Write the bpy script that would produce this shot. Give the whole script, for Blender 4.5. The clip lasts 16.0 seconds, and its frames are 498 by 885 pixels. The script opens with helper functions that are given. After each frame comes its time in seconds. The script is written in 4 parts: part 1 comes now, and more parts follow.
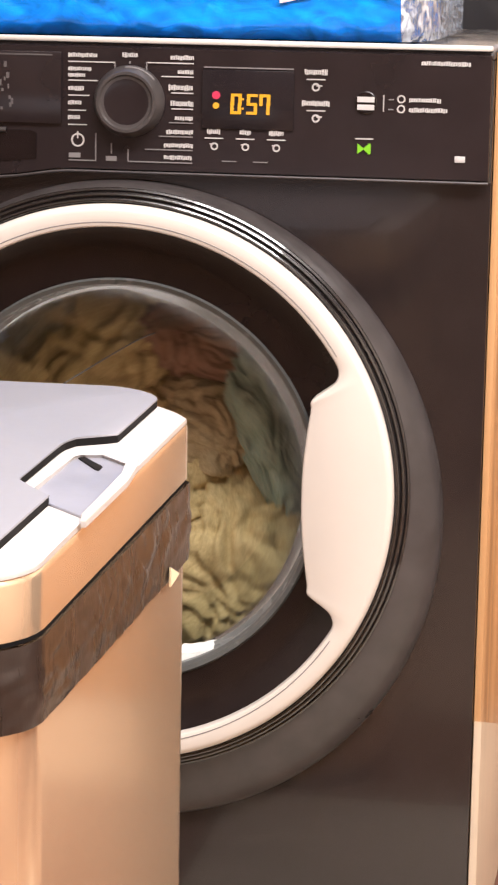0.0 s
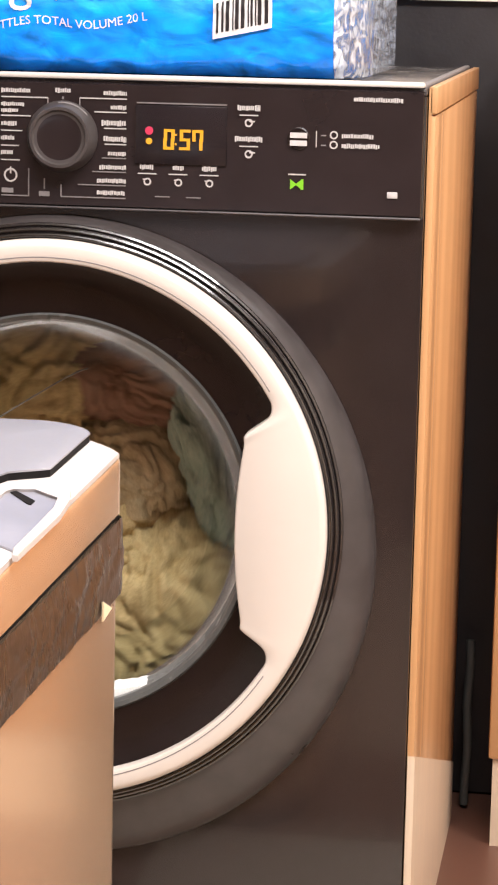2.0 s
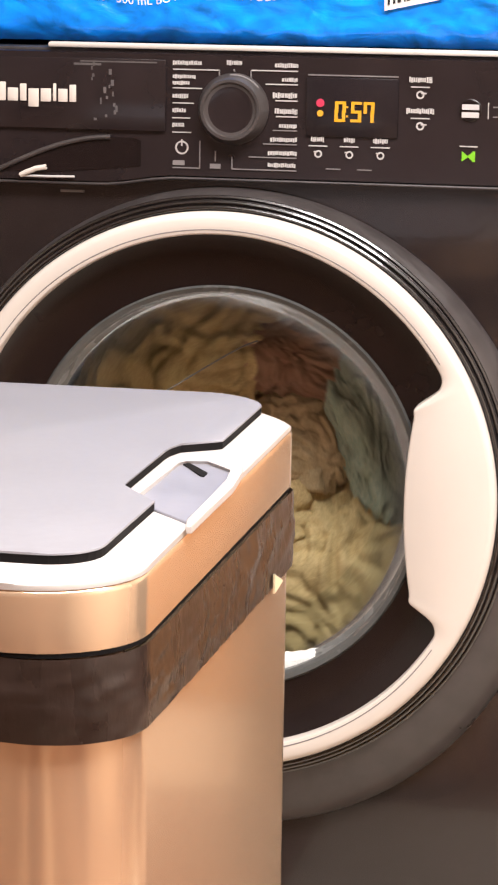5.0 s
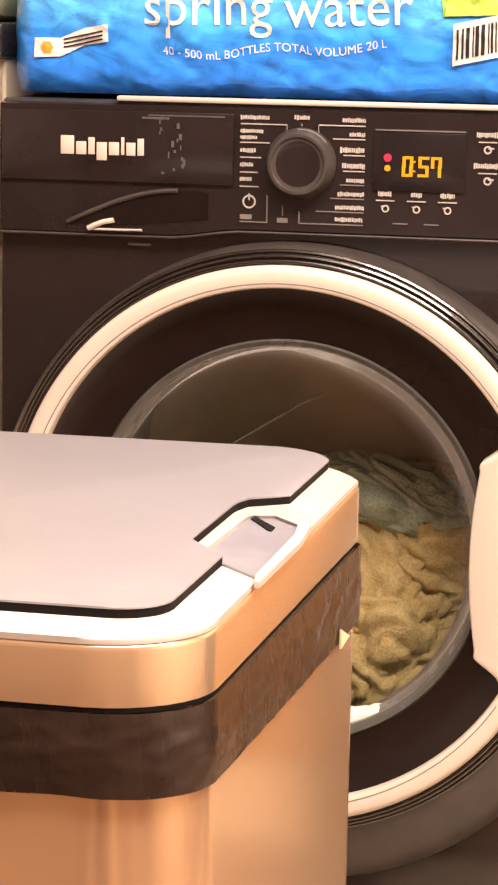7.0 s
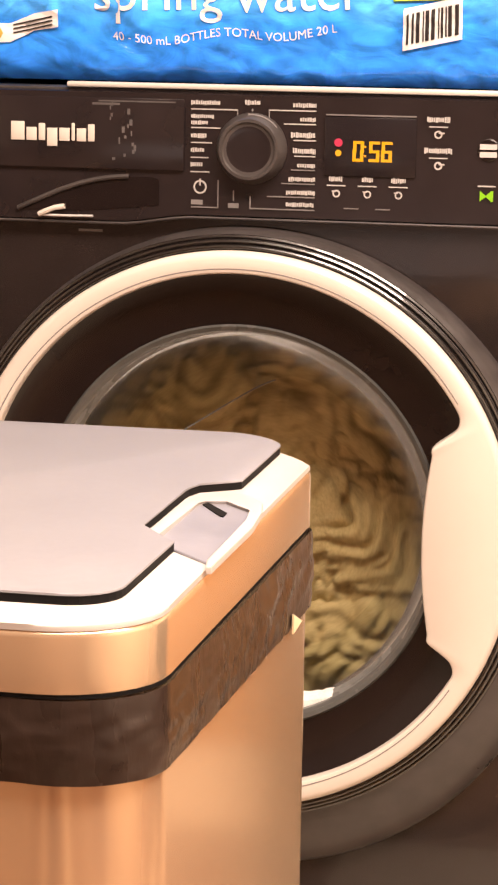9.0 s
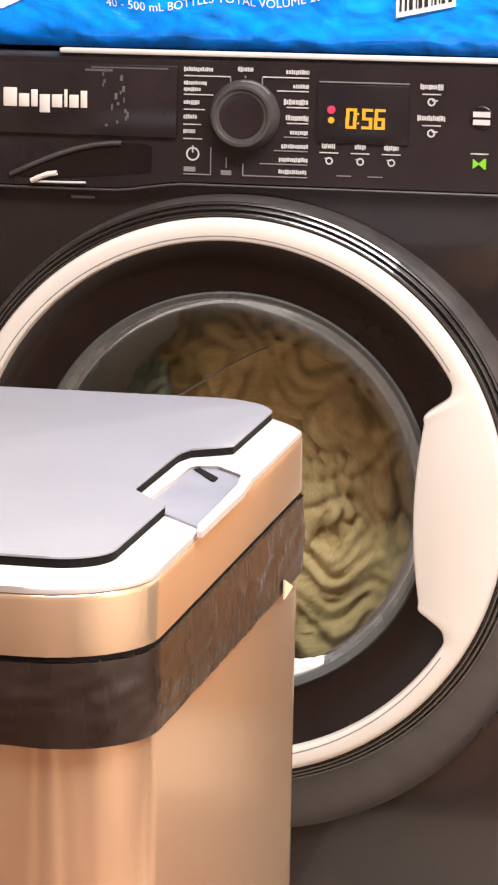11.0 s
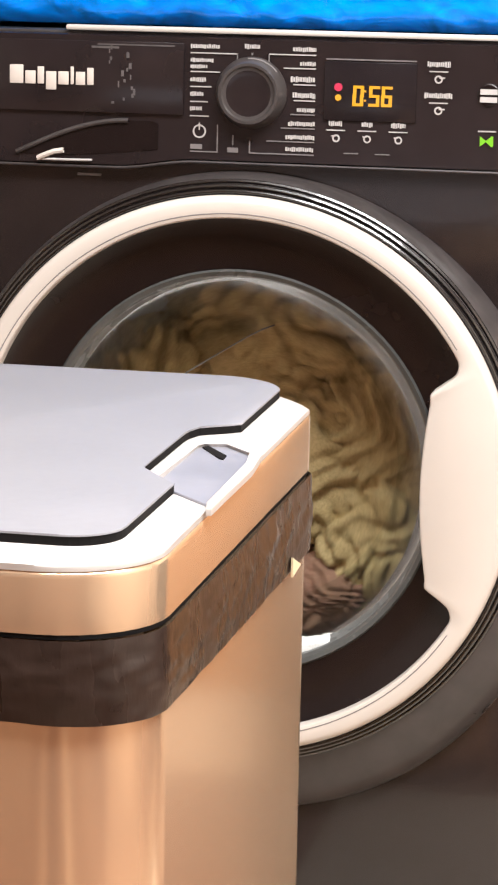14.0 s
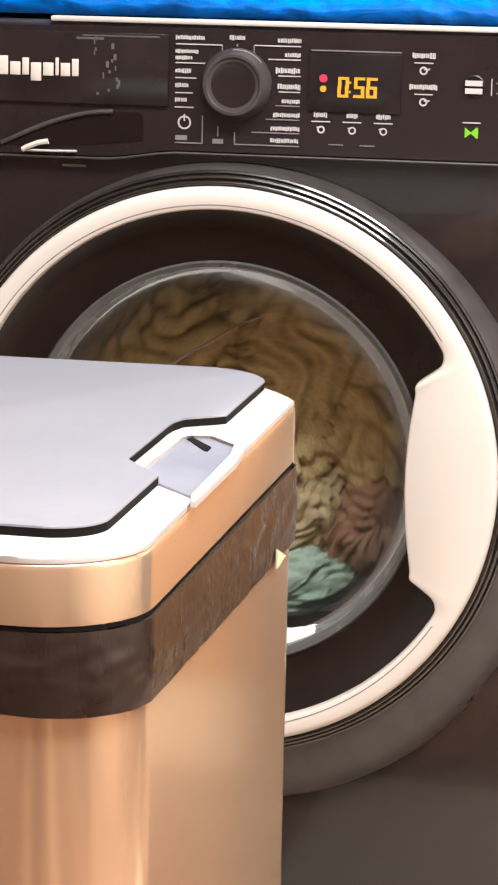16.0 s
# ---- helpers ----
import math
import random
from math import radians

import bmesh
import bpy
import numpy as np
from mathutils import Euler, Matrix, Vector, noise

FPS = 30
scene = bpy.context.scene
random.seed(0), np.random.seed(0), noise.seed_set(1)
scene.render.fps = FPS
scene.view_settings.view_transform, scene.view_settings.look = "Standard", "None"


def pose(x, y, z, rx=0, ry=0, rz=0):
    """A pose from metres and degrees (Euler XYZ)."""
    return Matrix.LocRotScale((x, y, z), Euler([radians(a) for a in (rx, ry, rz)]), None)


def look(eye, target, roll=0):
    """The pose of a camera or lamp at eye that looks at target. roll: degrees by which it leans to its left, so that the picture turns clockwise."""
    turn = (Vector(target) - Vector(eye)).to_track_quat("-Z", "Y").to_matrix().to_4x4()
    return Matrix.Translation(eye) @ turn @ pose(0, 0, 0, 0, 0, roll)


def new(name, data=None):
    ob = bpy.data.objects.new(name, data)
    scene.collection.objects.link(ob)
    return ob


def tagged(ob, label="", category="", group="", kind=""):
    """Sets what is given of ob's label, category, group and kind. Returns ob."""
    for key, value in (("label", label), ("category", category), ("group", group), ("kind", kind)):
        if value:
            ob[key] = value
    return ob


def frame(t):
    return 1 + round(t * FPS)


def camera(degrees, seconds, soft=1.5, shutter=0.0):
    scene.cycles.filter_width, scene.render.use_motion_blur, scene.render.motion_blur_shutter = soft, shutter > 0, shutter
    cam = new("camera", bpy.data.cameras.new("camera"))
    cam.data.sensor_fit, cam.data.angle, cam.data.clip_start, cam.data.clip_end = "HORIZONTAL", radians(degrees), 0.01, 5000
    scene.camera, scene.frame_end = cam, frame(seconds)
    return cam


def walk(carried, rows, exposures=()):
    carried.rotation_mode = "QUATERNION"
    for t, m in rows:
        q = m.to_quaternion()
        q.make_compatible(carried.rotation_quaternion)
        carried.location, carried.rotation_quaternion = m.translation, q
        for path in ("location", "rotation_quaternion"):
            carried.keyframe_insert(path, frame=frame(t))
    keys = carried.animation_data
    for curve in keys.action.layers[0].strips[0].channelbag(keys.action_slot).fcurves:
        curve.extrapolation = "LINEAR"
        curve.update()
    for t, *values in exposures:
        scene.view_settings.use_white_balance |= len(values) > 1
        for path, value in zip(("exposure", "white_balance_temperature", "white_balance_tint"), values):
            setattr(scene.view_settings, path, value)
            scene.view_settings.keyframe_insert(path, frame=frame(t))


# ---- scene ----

# ======== camera ========
cam = camera(11.141, 16.0, soft=2.2, shutter=0.2)
EYE_Y = -2.2024
PATH = [  # seconds, x, z, yaw, pitch, roll
    (0.0, 0.4682, 0.9317, 9.739, -11.032, 1.012), (0.5, 0.4690, 0.9315, 8.505, -10.675, 1.178),
    (1.0, 0.4705, 0.9306, 8.061, -10.091, 1.196), (1.5, 0.4686, 0.9297, 8.490, -10.205, 1.214),
    (2.0, 0.4695, 0.9297, 8.263, -10.164, 1.242), (2.5, 0.4672, 0.9304, 8.819, -10.039, 1.232),
    (3.0, 0.4647, 0.9310, 9.493, -10.145, 1.335), (3.5, 0.4661, 0.9298, 9.458, -10.538, 1.303),
    (4.0, 0.4685, 0.9307, 9.338, -10.714, 1.129), (4.5, 0.4668, 0.9320, 9.737, -10.661, 1.075),
    (4.8, 0.4648, 0.9305, 11.090, -10.760, 0.950),
    (5.0, 0.4636, 0.9295, 11.966, -10.844, 0.863), (5.2, 0.4621, 0.9302, 12.056, -10.679, 0.816),
    (7.3, 0.4586, 0.9308, 13.434, -9.175, 1.057), (7.5, 0.4597, 0.9309, 13.374, -8.678, 1.022),
    (8.0, 0.4607, 0.9305, 13.551, -8.208, 0.852), (8.3, 0.4604, 0.9307, 13.400, -8.588, 0.880), (8.5, 0.4600, 0.9310, 12.983, -9.346, 0.903),
    (9.0, 0.4602, 0.9314, 12.297, -10.023, 0.892), (9.2, 0.4622, 0.9294, 12.161, -10.337, 1.048),
    (11.3, 0.4611, 0.9266, 12.116, -10.742, 1.081), (11.5, 0.4597, 0.9278, 11.975, -10.868, 1.187),
    (12.0, 0.4593, 0.9295, 12.015, -11.116, 1.068), (12.5, 0.4582, 0.9295, 11.915, -11.157, 1.052),
    (13.0, 0.4566, 0.9277, 11.958, -11.356, 1.107), (13.5, 0.4586, 0.9270, 11.755, -11.219, 1.095),
    (14.0, 0.4577, 0.9267, 12.176, -11.136, 1.117), (14.5, 0.4598, 0.9267, 12.069, -11.037, 1.079),
    (15.0, 0.4580, 0.9277, 11.893, -11.274, 1.084), (15.5, 0.4592, 0.9296, 11.515, -11.357, 1.048),
    (16.0, 0.4587, 0.9272, 11.857, -11.335, 1.162),
]


def eye_pose(x, z, yaw, pitch, roll):
    y, p = radians(yaw), radians(pitch)
    way = Vector((-math.sin(y) * math.cos(p), math.cos(y) * math.cos(p), math.sin(p)))
    eye = Vector((x, EYE_Y, z))
    return look(eye, eye + way, roll)


walk(cam, [(t, eye_pose(x, z, a, b, c)) for t, x, z, a, b, c in PATH],
     exposures=[(0.0, 0.06, 6550, 12), (5.2, 0.06, 6550, 11), (7.3, 0.08, 9100, 24), (8.6, 0.08, 9200, 24),
                (9.2, 0.06, 8200, 20), (11.3, 0.05, 6400, 9), (16.0, 0.06, 6300, 7)])

# ======== light ========
world = bpy.data.worlds.new("room_air")
scene.world = world
world.use_nodes = True
world.node_tree.nodes["Background"].inputs[0].default_value = (0.9, 0.8, 0.7, 1)
world.node_tree.nodes["Background"].inputs[1].default_value = 0.05


def area(name, eye, target, sx, sy, watts, colour):
    d = bpy.data.lights.new(name, "AREA")
    d.shape, d.size, d.size_y, d.energy, d.color = "RECTANGLE", sx, sy, watts, colour
    ob = new(name, d)
    ob.matrix_world = look(eye, target)
    return ob


area("ceiling_lamp", (0.42, -1.4, 2.37), (0.40, -1.3, 0.0), 1.3, 0.55, 83, (1.0, 0.96, 0.95))
area("ceiling_lamp", (1.5, -1.0, 2.37), (1.4, -0.9, 0.0), 0.6, 0.6, 62, (1.0, 0.95, 0.92))

# ======== materials ========


def mat(name, colour, rough=0.5, metal=0.0, vary=0.12, scale=40.0, bump=0.0, bump_scale=200.0, coat=0.0, stretch=(1, 1, 1), spec=0.5):
    m = bpy.data.materials.new(name)
    m.use_nodes = True
    n, l = m.node_tree.nodes, m.node_tree.links
    b = n["Principled BSDF"]
    b.inputs["Metallic"].default_value = metal
    b.inputs["Roughness"].default_value = rough
    b.inputs["Coat Weight"].default_value = coat
    b.inputs["Coat Roughness"].default_value = 0.04
    b.inputs["Specular IOR Level"].default_value = spec
    tc = n.new("ShaderNodeTexCoord")
    mp = n.new("ShaderNodeMapping")
    mp.inputs["Scale"].default_value = stretch
    l.new(tc.outputs["Object"], mp.inputs[0])
    big, fine = n.new("ShaderNodeTexNoise"), n.new("ShaderNodeTexNoise")
    big.inputs["Scale"].default_value, fine.inputs["Scale"].default_value = scale * 0.15, scale
    big.inputs["Detail"].default_value = fine.inputs["Detail"].default_value = 4
    add = n.new("ShaderNodeMath")
    add.operation = "ADD"
    for t, k in ((big, 0), (fine, 1)):
        l.new(mp.outputs[0], t.inputs["Vector"])
        l.new(t.outputs["Fac"], add.inputs[k])
    ramp = n.new("ShaderNodeMapRange")
    ramp.inputs["From Min"].default_value, ramp.inputs["From Max"].default_value = 0.6, 1.4
    ramp.inputs["To Min"].default_value, ramp.inputs["To Max"].default_value = 1 - vary, 1 + vary
    l.new(add.outputs[0], ramp.inputs["Value"])
    mul = n.new("ShaderNodeVectorMath")
    mul.operation = "SCALE"
    mul.inputs[0].default_value = colour[:3]
    l.new(ramp.outputs[0], mul.inputs["Scale"])
    l.new(mul.outputs[0], b.inputs["Base Color"])
    rr = n.new("ShaderNodeMapRange")
    rr.inputs["From Min"].default_value, rr.inputs["From Max"].default_value = 0.6, 1.4
    rr.inputs["To Min"].default_value, rr.inputs["To Max"].default_value = rough * (1 - vary), min(1, rough * (1 + vary))
    l.new(add.outputs[0], rr.inputs["Value"])
    l.new(rr.outputs[0], b.inputs["Roughness"])
    if bump:
        bn, bt = n.new("ShaderNodeBump"), n.new("ShaderNodeTexNoise")
        bt.inputs["Scale"].default_value, bt.inputs["Detail"].default_value = bump_scale, 5
        l.new(mp.outputs[0], bt.inputs["Vector"])
        bn.inputs["Strength"].default_value, bn.inputs["Distance"].default_value = bump, 0.002
        l.new(bt.outputs["Fac"], bn.inputs["Height"])
        l.new(bn.outputs[0], b.inputs["Normal"])
    return m


def glow(name, colour, strength):
    m = bpy.data.materials.new(name)
    m.use_nodes = True
    b = m.node_tree.nodes["Principled BSDF"]
    b.inputs["Base Color"].default_value = (0.01, 0.01, 0.01, 1)
    b.inputs["Emission Color"].default_value = (*colour, 1)
    b.inputs["Emission Strength"].default_value = strength
    return m


def clear(name, tint, ior=1.45, rough=0.02):
    """Thin clear sheet: see-through, with a gloss that grows at a glancing angle."""
    m = bpy.data.materials.new(name)
    m.use_nodes = True
    n, l = m.node_tree.nodes, m.node_tree.links
    n.remove(n["Principled BSDF"])
    tr, gl, mx, fr = (n.new("ShaderNode" + k) for k in ("BsdfTransparent", "BsdfGlossy", "MixShader", "Fresnel"))
    tr.inputs[0].default_value = (*tint, 1)
    gl.inputs["Roughness"].default_value = rough
    fr.inputs[0].default_value = ior
    l.new(fr.outputs[0], mx.inputs[0])
    l.new(tr.outputs[0], mx.inputs[1])
    l.new(gl.outputs[0], mx.inputs[2])
    l.new(mx.outputs[0], n["Material Output"].inputs[0])
    return m


def wood_mat(name, dark, light):
    m = mat(name, light, 0.42, vary=0.1, scale=60, bump=0.1, bump_scale=90, stretch=(6, 6, 0.5), coat=0.15)
    n, l = m.node_tree.nodes, m.node_tree.links
    w = n.new("ShaderNodeTexWave")
    w.wave_type, w.bands_direction = "BANDS", "Y"
    w.inputs["Scale"].default_value, w.inputs["Distortion"].default_value = 4, 9
    w.inputs["Detail"].default_value = 3
    tc, mp = n.new("ShaderNodeTexCoord"), n.new("ShaderNodeMapping")
    mp.inputs["Scale"].default_value = (1, 1, 0.12)
    l.new(tc.outputs["Object"], mp.inputs[0])
    l.new(mp.outputs[0], w.inputs["Vector"])
    mx = n.new("ShaderNodeMix")
    mx.data_type = "RGBA"
    mx.inputs[6].default_value, mx.inputs[7].default_value = (*dark, 1), (*light, 1)
    l.new(w.outputs["Fac"], mx.inputs[0])
    l.new(mx.outputs[2], n["Principled BSDF"].inputs["Base Color"])
    return m


BLACK = mat("black_enamel", (0.017, 0.0125, 0.0125), 0.15, vary=0.2, scale=30, bump=0.03, bump_scale=25, coat=0.3)
SIDE_ENAMEL = mat("black_side_enamel", (0.02, 0.017, 0.016), 0.12, vary=0.2, scale=30, bump=0.02, bump_scale=20, coat=0.8)
PANEL = mat("black_panel_plastic", (0.018, 0.013, 0.014), 0.17, vary=0.25, scale=25, bump=0.05, bump_scale=60)
GLOSS = mat("gloss_black_plastic", (0.010, 0.006, 0.006), 0.25, vary=0.2, scale=30, spec=0.35)
BEAD = mat("polished_black_bead", (0.010, 0.008, 0.008), 0.2, vary=0.1, scale=30, coat=1.0)
GLASS_RIM = mat("grey_glass_rim", (0.075, 0.078, 0.076), 0.25, vary=0.2, scale=60)
# greyer than the black panel plastic
GREY_TOP = mat("dark_grey_top", (0.055, 0.053, 0.055), 0.24, vary=0.4, scale=40, bump=0.1)
DRIP = mat("dried_detergent", (0.10, 0.09, 0.09), 0.6, vary=0.3, scale=200)
PALE_LIP = mat("pale_glass_lip", (0.15, 0.155, 0.15), 0.25, vary=0.3, scale=50, bump=0.1)
LATCH_GREY = mat("grey_latch_plastic", (0.30, 0.30, 0.34), 0.4, metal=0.3, vary=0.15, scale=50, bump=0.05)
DARK_SMOKE = mat("smoked_display", (0.013, 0.010, 0.012), 0.2, vary=0.2, scale=20)
MOULD = mat("satin_black_moulding", (0.052, 0.045, 0.044), 0.36, vary=0.3, scale=45, bump=0.04, bump_scale=50)
WHITE = mat("white_plastic", (0.66, 0.605, 0.55), 0.32, vary=0.03, scale=20, coat=0.1)
PRINT = mat("white_print", (0.5, 0.48, 0.47), 0.6, vary=0.1, scale=300)
PRINT_DIM = mat("grey_print", (0.2, 0.185, 0.185), 0.6, vary=0.1, scale=300)
RUBBER = mat("grey_rubber", (0.075, 0.078, 0.075), 0.55, vary=0.2, scale=60, bump=0.1)
STEEL = mat("drum_steel", (0.72, 0.71, 0.68), 0.45, metal=1.0, vary=0.1, scale=50)
GLASS = clear("door_glass", (0.99, 0.99, 0.98), 1.45, 0.2)
GLASS_WALL = clear("thick_glass_wall", (0.86, 0.88, 0.84), 1.3, 0.22)
BOWL_WHITE = mat("rough_white", (0.75, 0.76, 0.74), 0.5, vary=0.15, scale=300, bump=0.6, bump_scale=400)
AMBER = glow("amber_light", (1.0, 0.45, 0.02), 1.1)
RED_GLOW = glow("red_light", (1.0, 0.04, 0.12), 0.9)
GREEN_GLOW = glow("green_light", (0.4, 1.0, 0.02), 0.75)
BRUSHED = mat("satin_steel", (0.84, 0.61, 0.41), 0.17, metal=0.73, vary=0.03, scale=8)
LID_STEEL = mat("satin_lid_steel", (0.31, 0.31, 0.34), 0.5, metal=0.4, vary=0.05, scale=120, bump=0.04, bump_scale=400)
RIM = mat("pale_rim_plastic", (0.58, 0.54, 0.51), 0.38, metal=0.15, vary=0.04, scale=60, bump=0.03)
GAP = mat("black_gap", (0.008, 0.007, 0.007), 0.85, vary=0.2, spec=0.12)
BAG_BROWN = mat("brown_bin_liner", (0.026, 0.0155, 0.012), 0.27, vary=0.4, scale=60, bump=0.45, bump_scale=70, stretch=(1, 1, 0.25), spec=0.5)
CREAM = mat("cream_tab", (0.85, 0.75, 0.5), 0.5, vary=0.05)
WOOD = wood_mat("orange_wood", (0.46, 0.245, 0.105), (0.54, 0.30, 0.138))
PALE_WOOD = mat("pale_plinth", (0.6, 0.48, 0.36), 0.5, vary=0.1, scale=50, bump=0.1, stretch=(3, 3, 0.6))
WALL = mat("cream_wall_paint", (0.68, 0.60, 0.52), 0.7, vary=0.04, scale=30, bump=0.05)
# for the unseen south wall: dark, to dim reflections in the panel and bin
WALL_BROWN = mat("brown_wall_paint", (0.30, 0.20, 0.15), 0.7, vary=0.08, scale=30, bump=0.05)
WALL_DARK = mat("dark_splashback", (0.018, 0.015, 0.016), 0.5, vary=0.25, scale=40, bump=0.1)
CEIL = mat("white_ceiling_paint", (0.8, 0.79, 0.8), 0.8, vary=0.03, scale=20, bump=0.05)
FLOOR = mat("laminate_plank", (0.5, 0.4, 0.31), 0.4, vary=0.1, scale=40, bump=0.05, stretch=(8, 1, 1))


def vary_planks(m):
    n, l = m.node_tree.nodes, m.node_tree.links
    info, ramp = n.new("ShaderNodeObjectInfo"), n.new("ShaderNodeValToRGB")
    e = ramp.color_ramp.elements
    e[0].color, e[1].color = (0.10, 0.04, 0.028, 1), (0.46, 0.34, 0.25, 1)
    mid = e.new(0.5)
    mid.color = (0.23, 0.125, 0.082, 1)
    l.new(info.outputs["Random"], ramp.inputs[0])
    mul = next(k for k in n if k.bl_idname == "ShaderNodeVectorMath")
    l.new(ramp.outputs[0], mul.inputs[0])


vary_planks(FLOOR)
CABINET = mat("cream_cabinet_paint", (0.7, 0.6, 0.46), 0.45, vary=0.05, scale=40)
WORKTOP = mat("dark_worktop", (0.03, 0.025, 0.025), 0.3, vary=0.3, scale=200)
HOSE = mat("dark_hose", (0.06, 0.06, 0.055), 0.5, vary=0.1)
LABEL_WHITE = mat("label_white", (0.8, 0.8, 0.8), 0.35, vary=0.05)
LABEL_BLACK = mat("label_black", (0.02, 0.018, 0.02), 0.35, vary=0.1)
LABEL_RED = mat("label_red", (0.45, 0.03, 0.03), 0.35, vary=0.1)
LABEL_GREEN = mat("label_green", (0.2, 0.45, 0.05), 0.35, vary=0.1)
LABEL_LIME = mat("label_lime", (0.5, 0.72, 0.15), 0.35, vary=0.1)
LABEL_GOLD = mat("label_gold", (0.6, 0.4, 0.08), 0.4, vary=0.1)


def cloth_mat(name, a, b):
    m = mat(name, a, 0.85, vary=0.15, scale=120, bump=0.7, bump_scale=420, spec=0.3)
    n, l = m.node_tree.nodes, m.node_tree.links
    t, tc, mx, r = n.new("ShaderNodeTexNoise"), n.new("ShaderNodeTexCoord"), n.new("ShaderNodeMix"), n.new("ShaderNodeMapRange")
    t.inputs["Scale"].default_value, t.inputs["Detail"].default_value = 30, 8
    t.inputs["Roughness"].default_value = 0.72
    r.inputs["From Min"].default_value, r.inputs["From Max"].default_value = 0.36, 0.64
    mx.data_type = "RGBA"
    mx.inputs[6].default_value, mx.inputs[7].default_value = (*a, 1), (*b, 1)
    l.new(tc.outputs["Object"], t.inputs["Vector"])
    l.new(t.outputs["Fac"], r.inputs["Value"])
    # terry loops: fine speckle on top of the broad stains
    f, fr, av = n.new("ShaderNodeTexNoise"), n.new("ShaderNodeMapRange"), n.new("ShaderNodeMath")
    f.inputs["Scale"].default_value, f.inputs["Detail"].default_value = 420, 3
    fr.inputs["From Min"].default_value, fr.inputs["From Max"].default_value = 0.36, 0.64
    av.operation = "MULTIPLY_ADD"
    av.inputs[1].default_value = 0.5
    half = n.new("ShaderNodeMath")
    half.operation = "MULTIPLY"
    half.inputs[1].default_value = 0.5
    l.new(tc.outputs["Object"], f.inputs["Vector"])
    l.new(f.outputs["Fac"], fr.inputs["Value"])
    l.new(fr.outputs[0], half.inputs[0])
    l.new(r.outputs[0], av.inputs[0])
    l.new(half.outputs[0], av.inputs[2])
    l.new(av.outputs[0], mx.inputs[0])
    l.new(mx.outputs[2], n["Principled BSDF"].inputs["Base Color"])
    return m


MAT_CLOTH = cloth_mat("pale_mat", (0.62, 0.54, 0.44), (0.74, 0.66, 0.56))
KHAKI = cloth_mat("khaki_towelling", (0.37, 0.285, 0.125), (0.63, 0.51, 0.27))
TEAL = cloth_mat("teal_cotton", (0.22, 0.32, 0.26), (0.46, 0.56, 0.48))
ROSE = cloth_mat("rose_cotton", (0.25, 0.12, 0.085), (0.36, 0.24, 0.16))
BROWN = cloth_mat("brown_cotton", (0.34, 0.27, 0.15), (0.56, 0.46, 0.29))


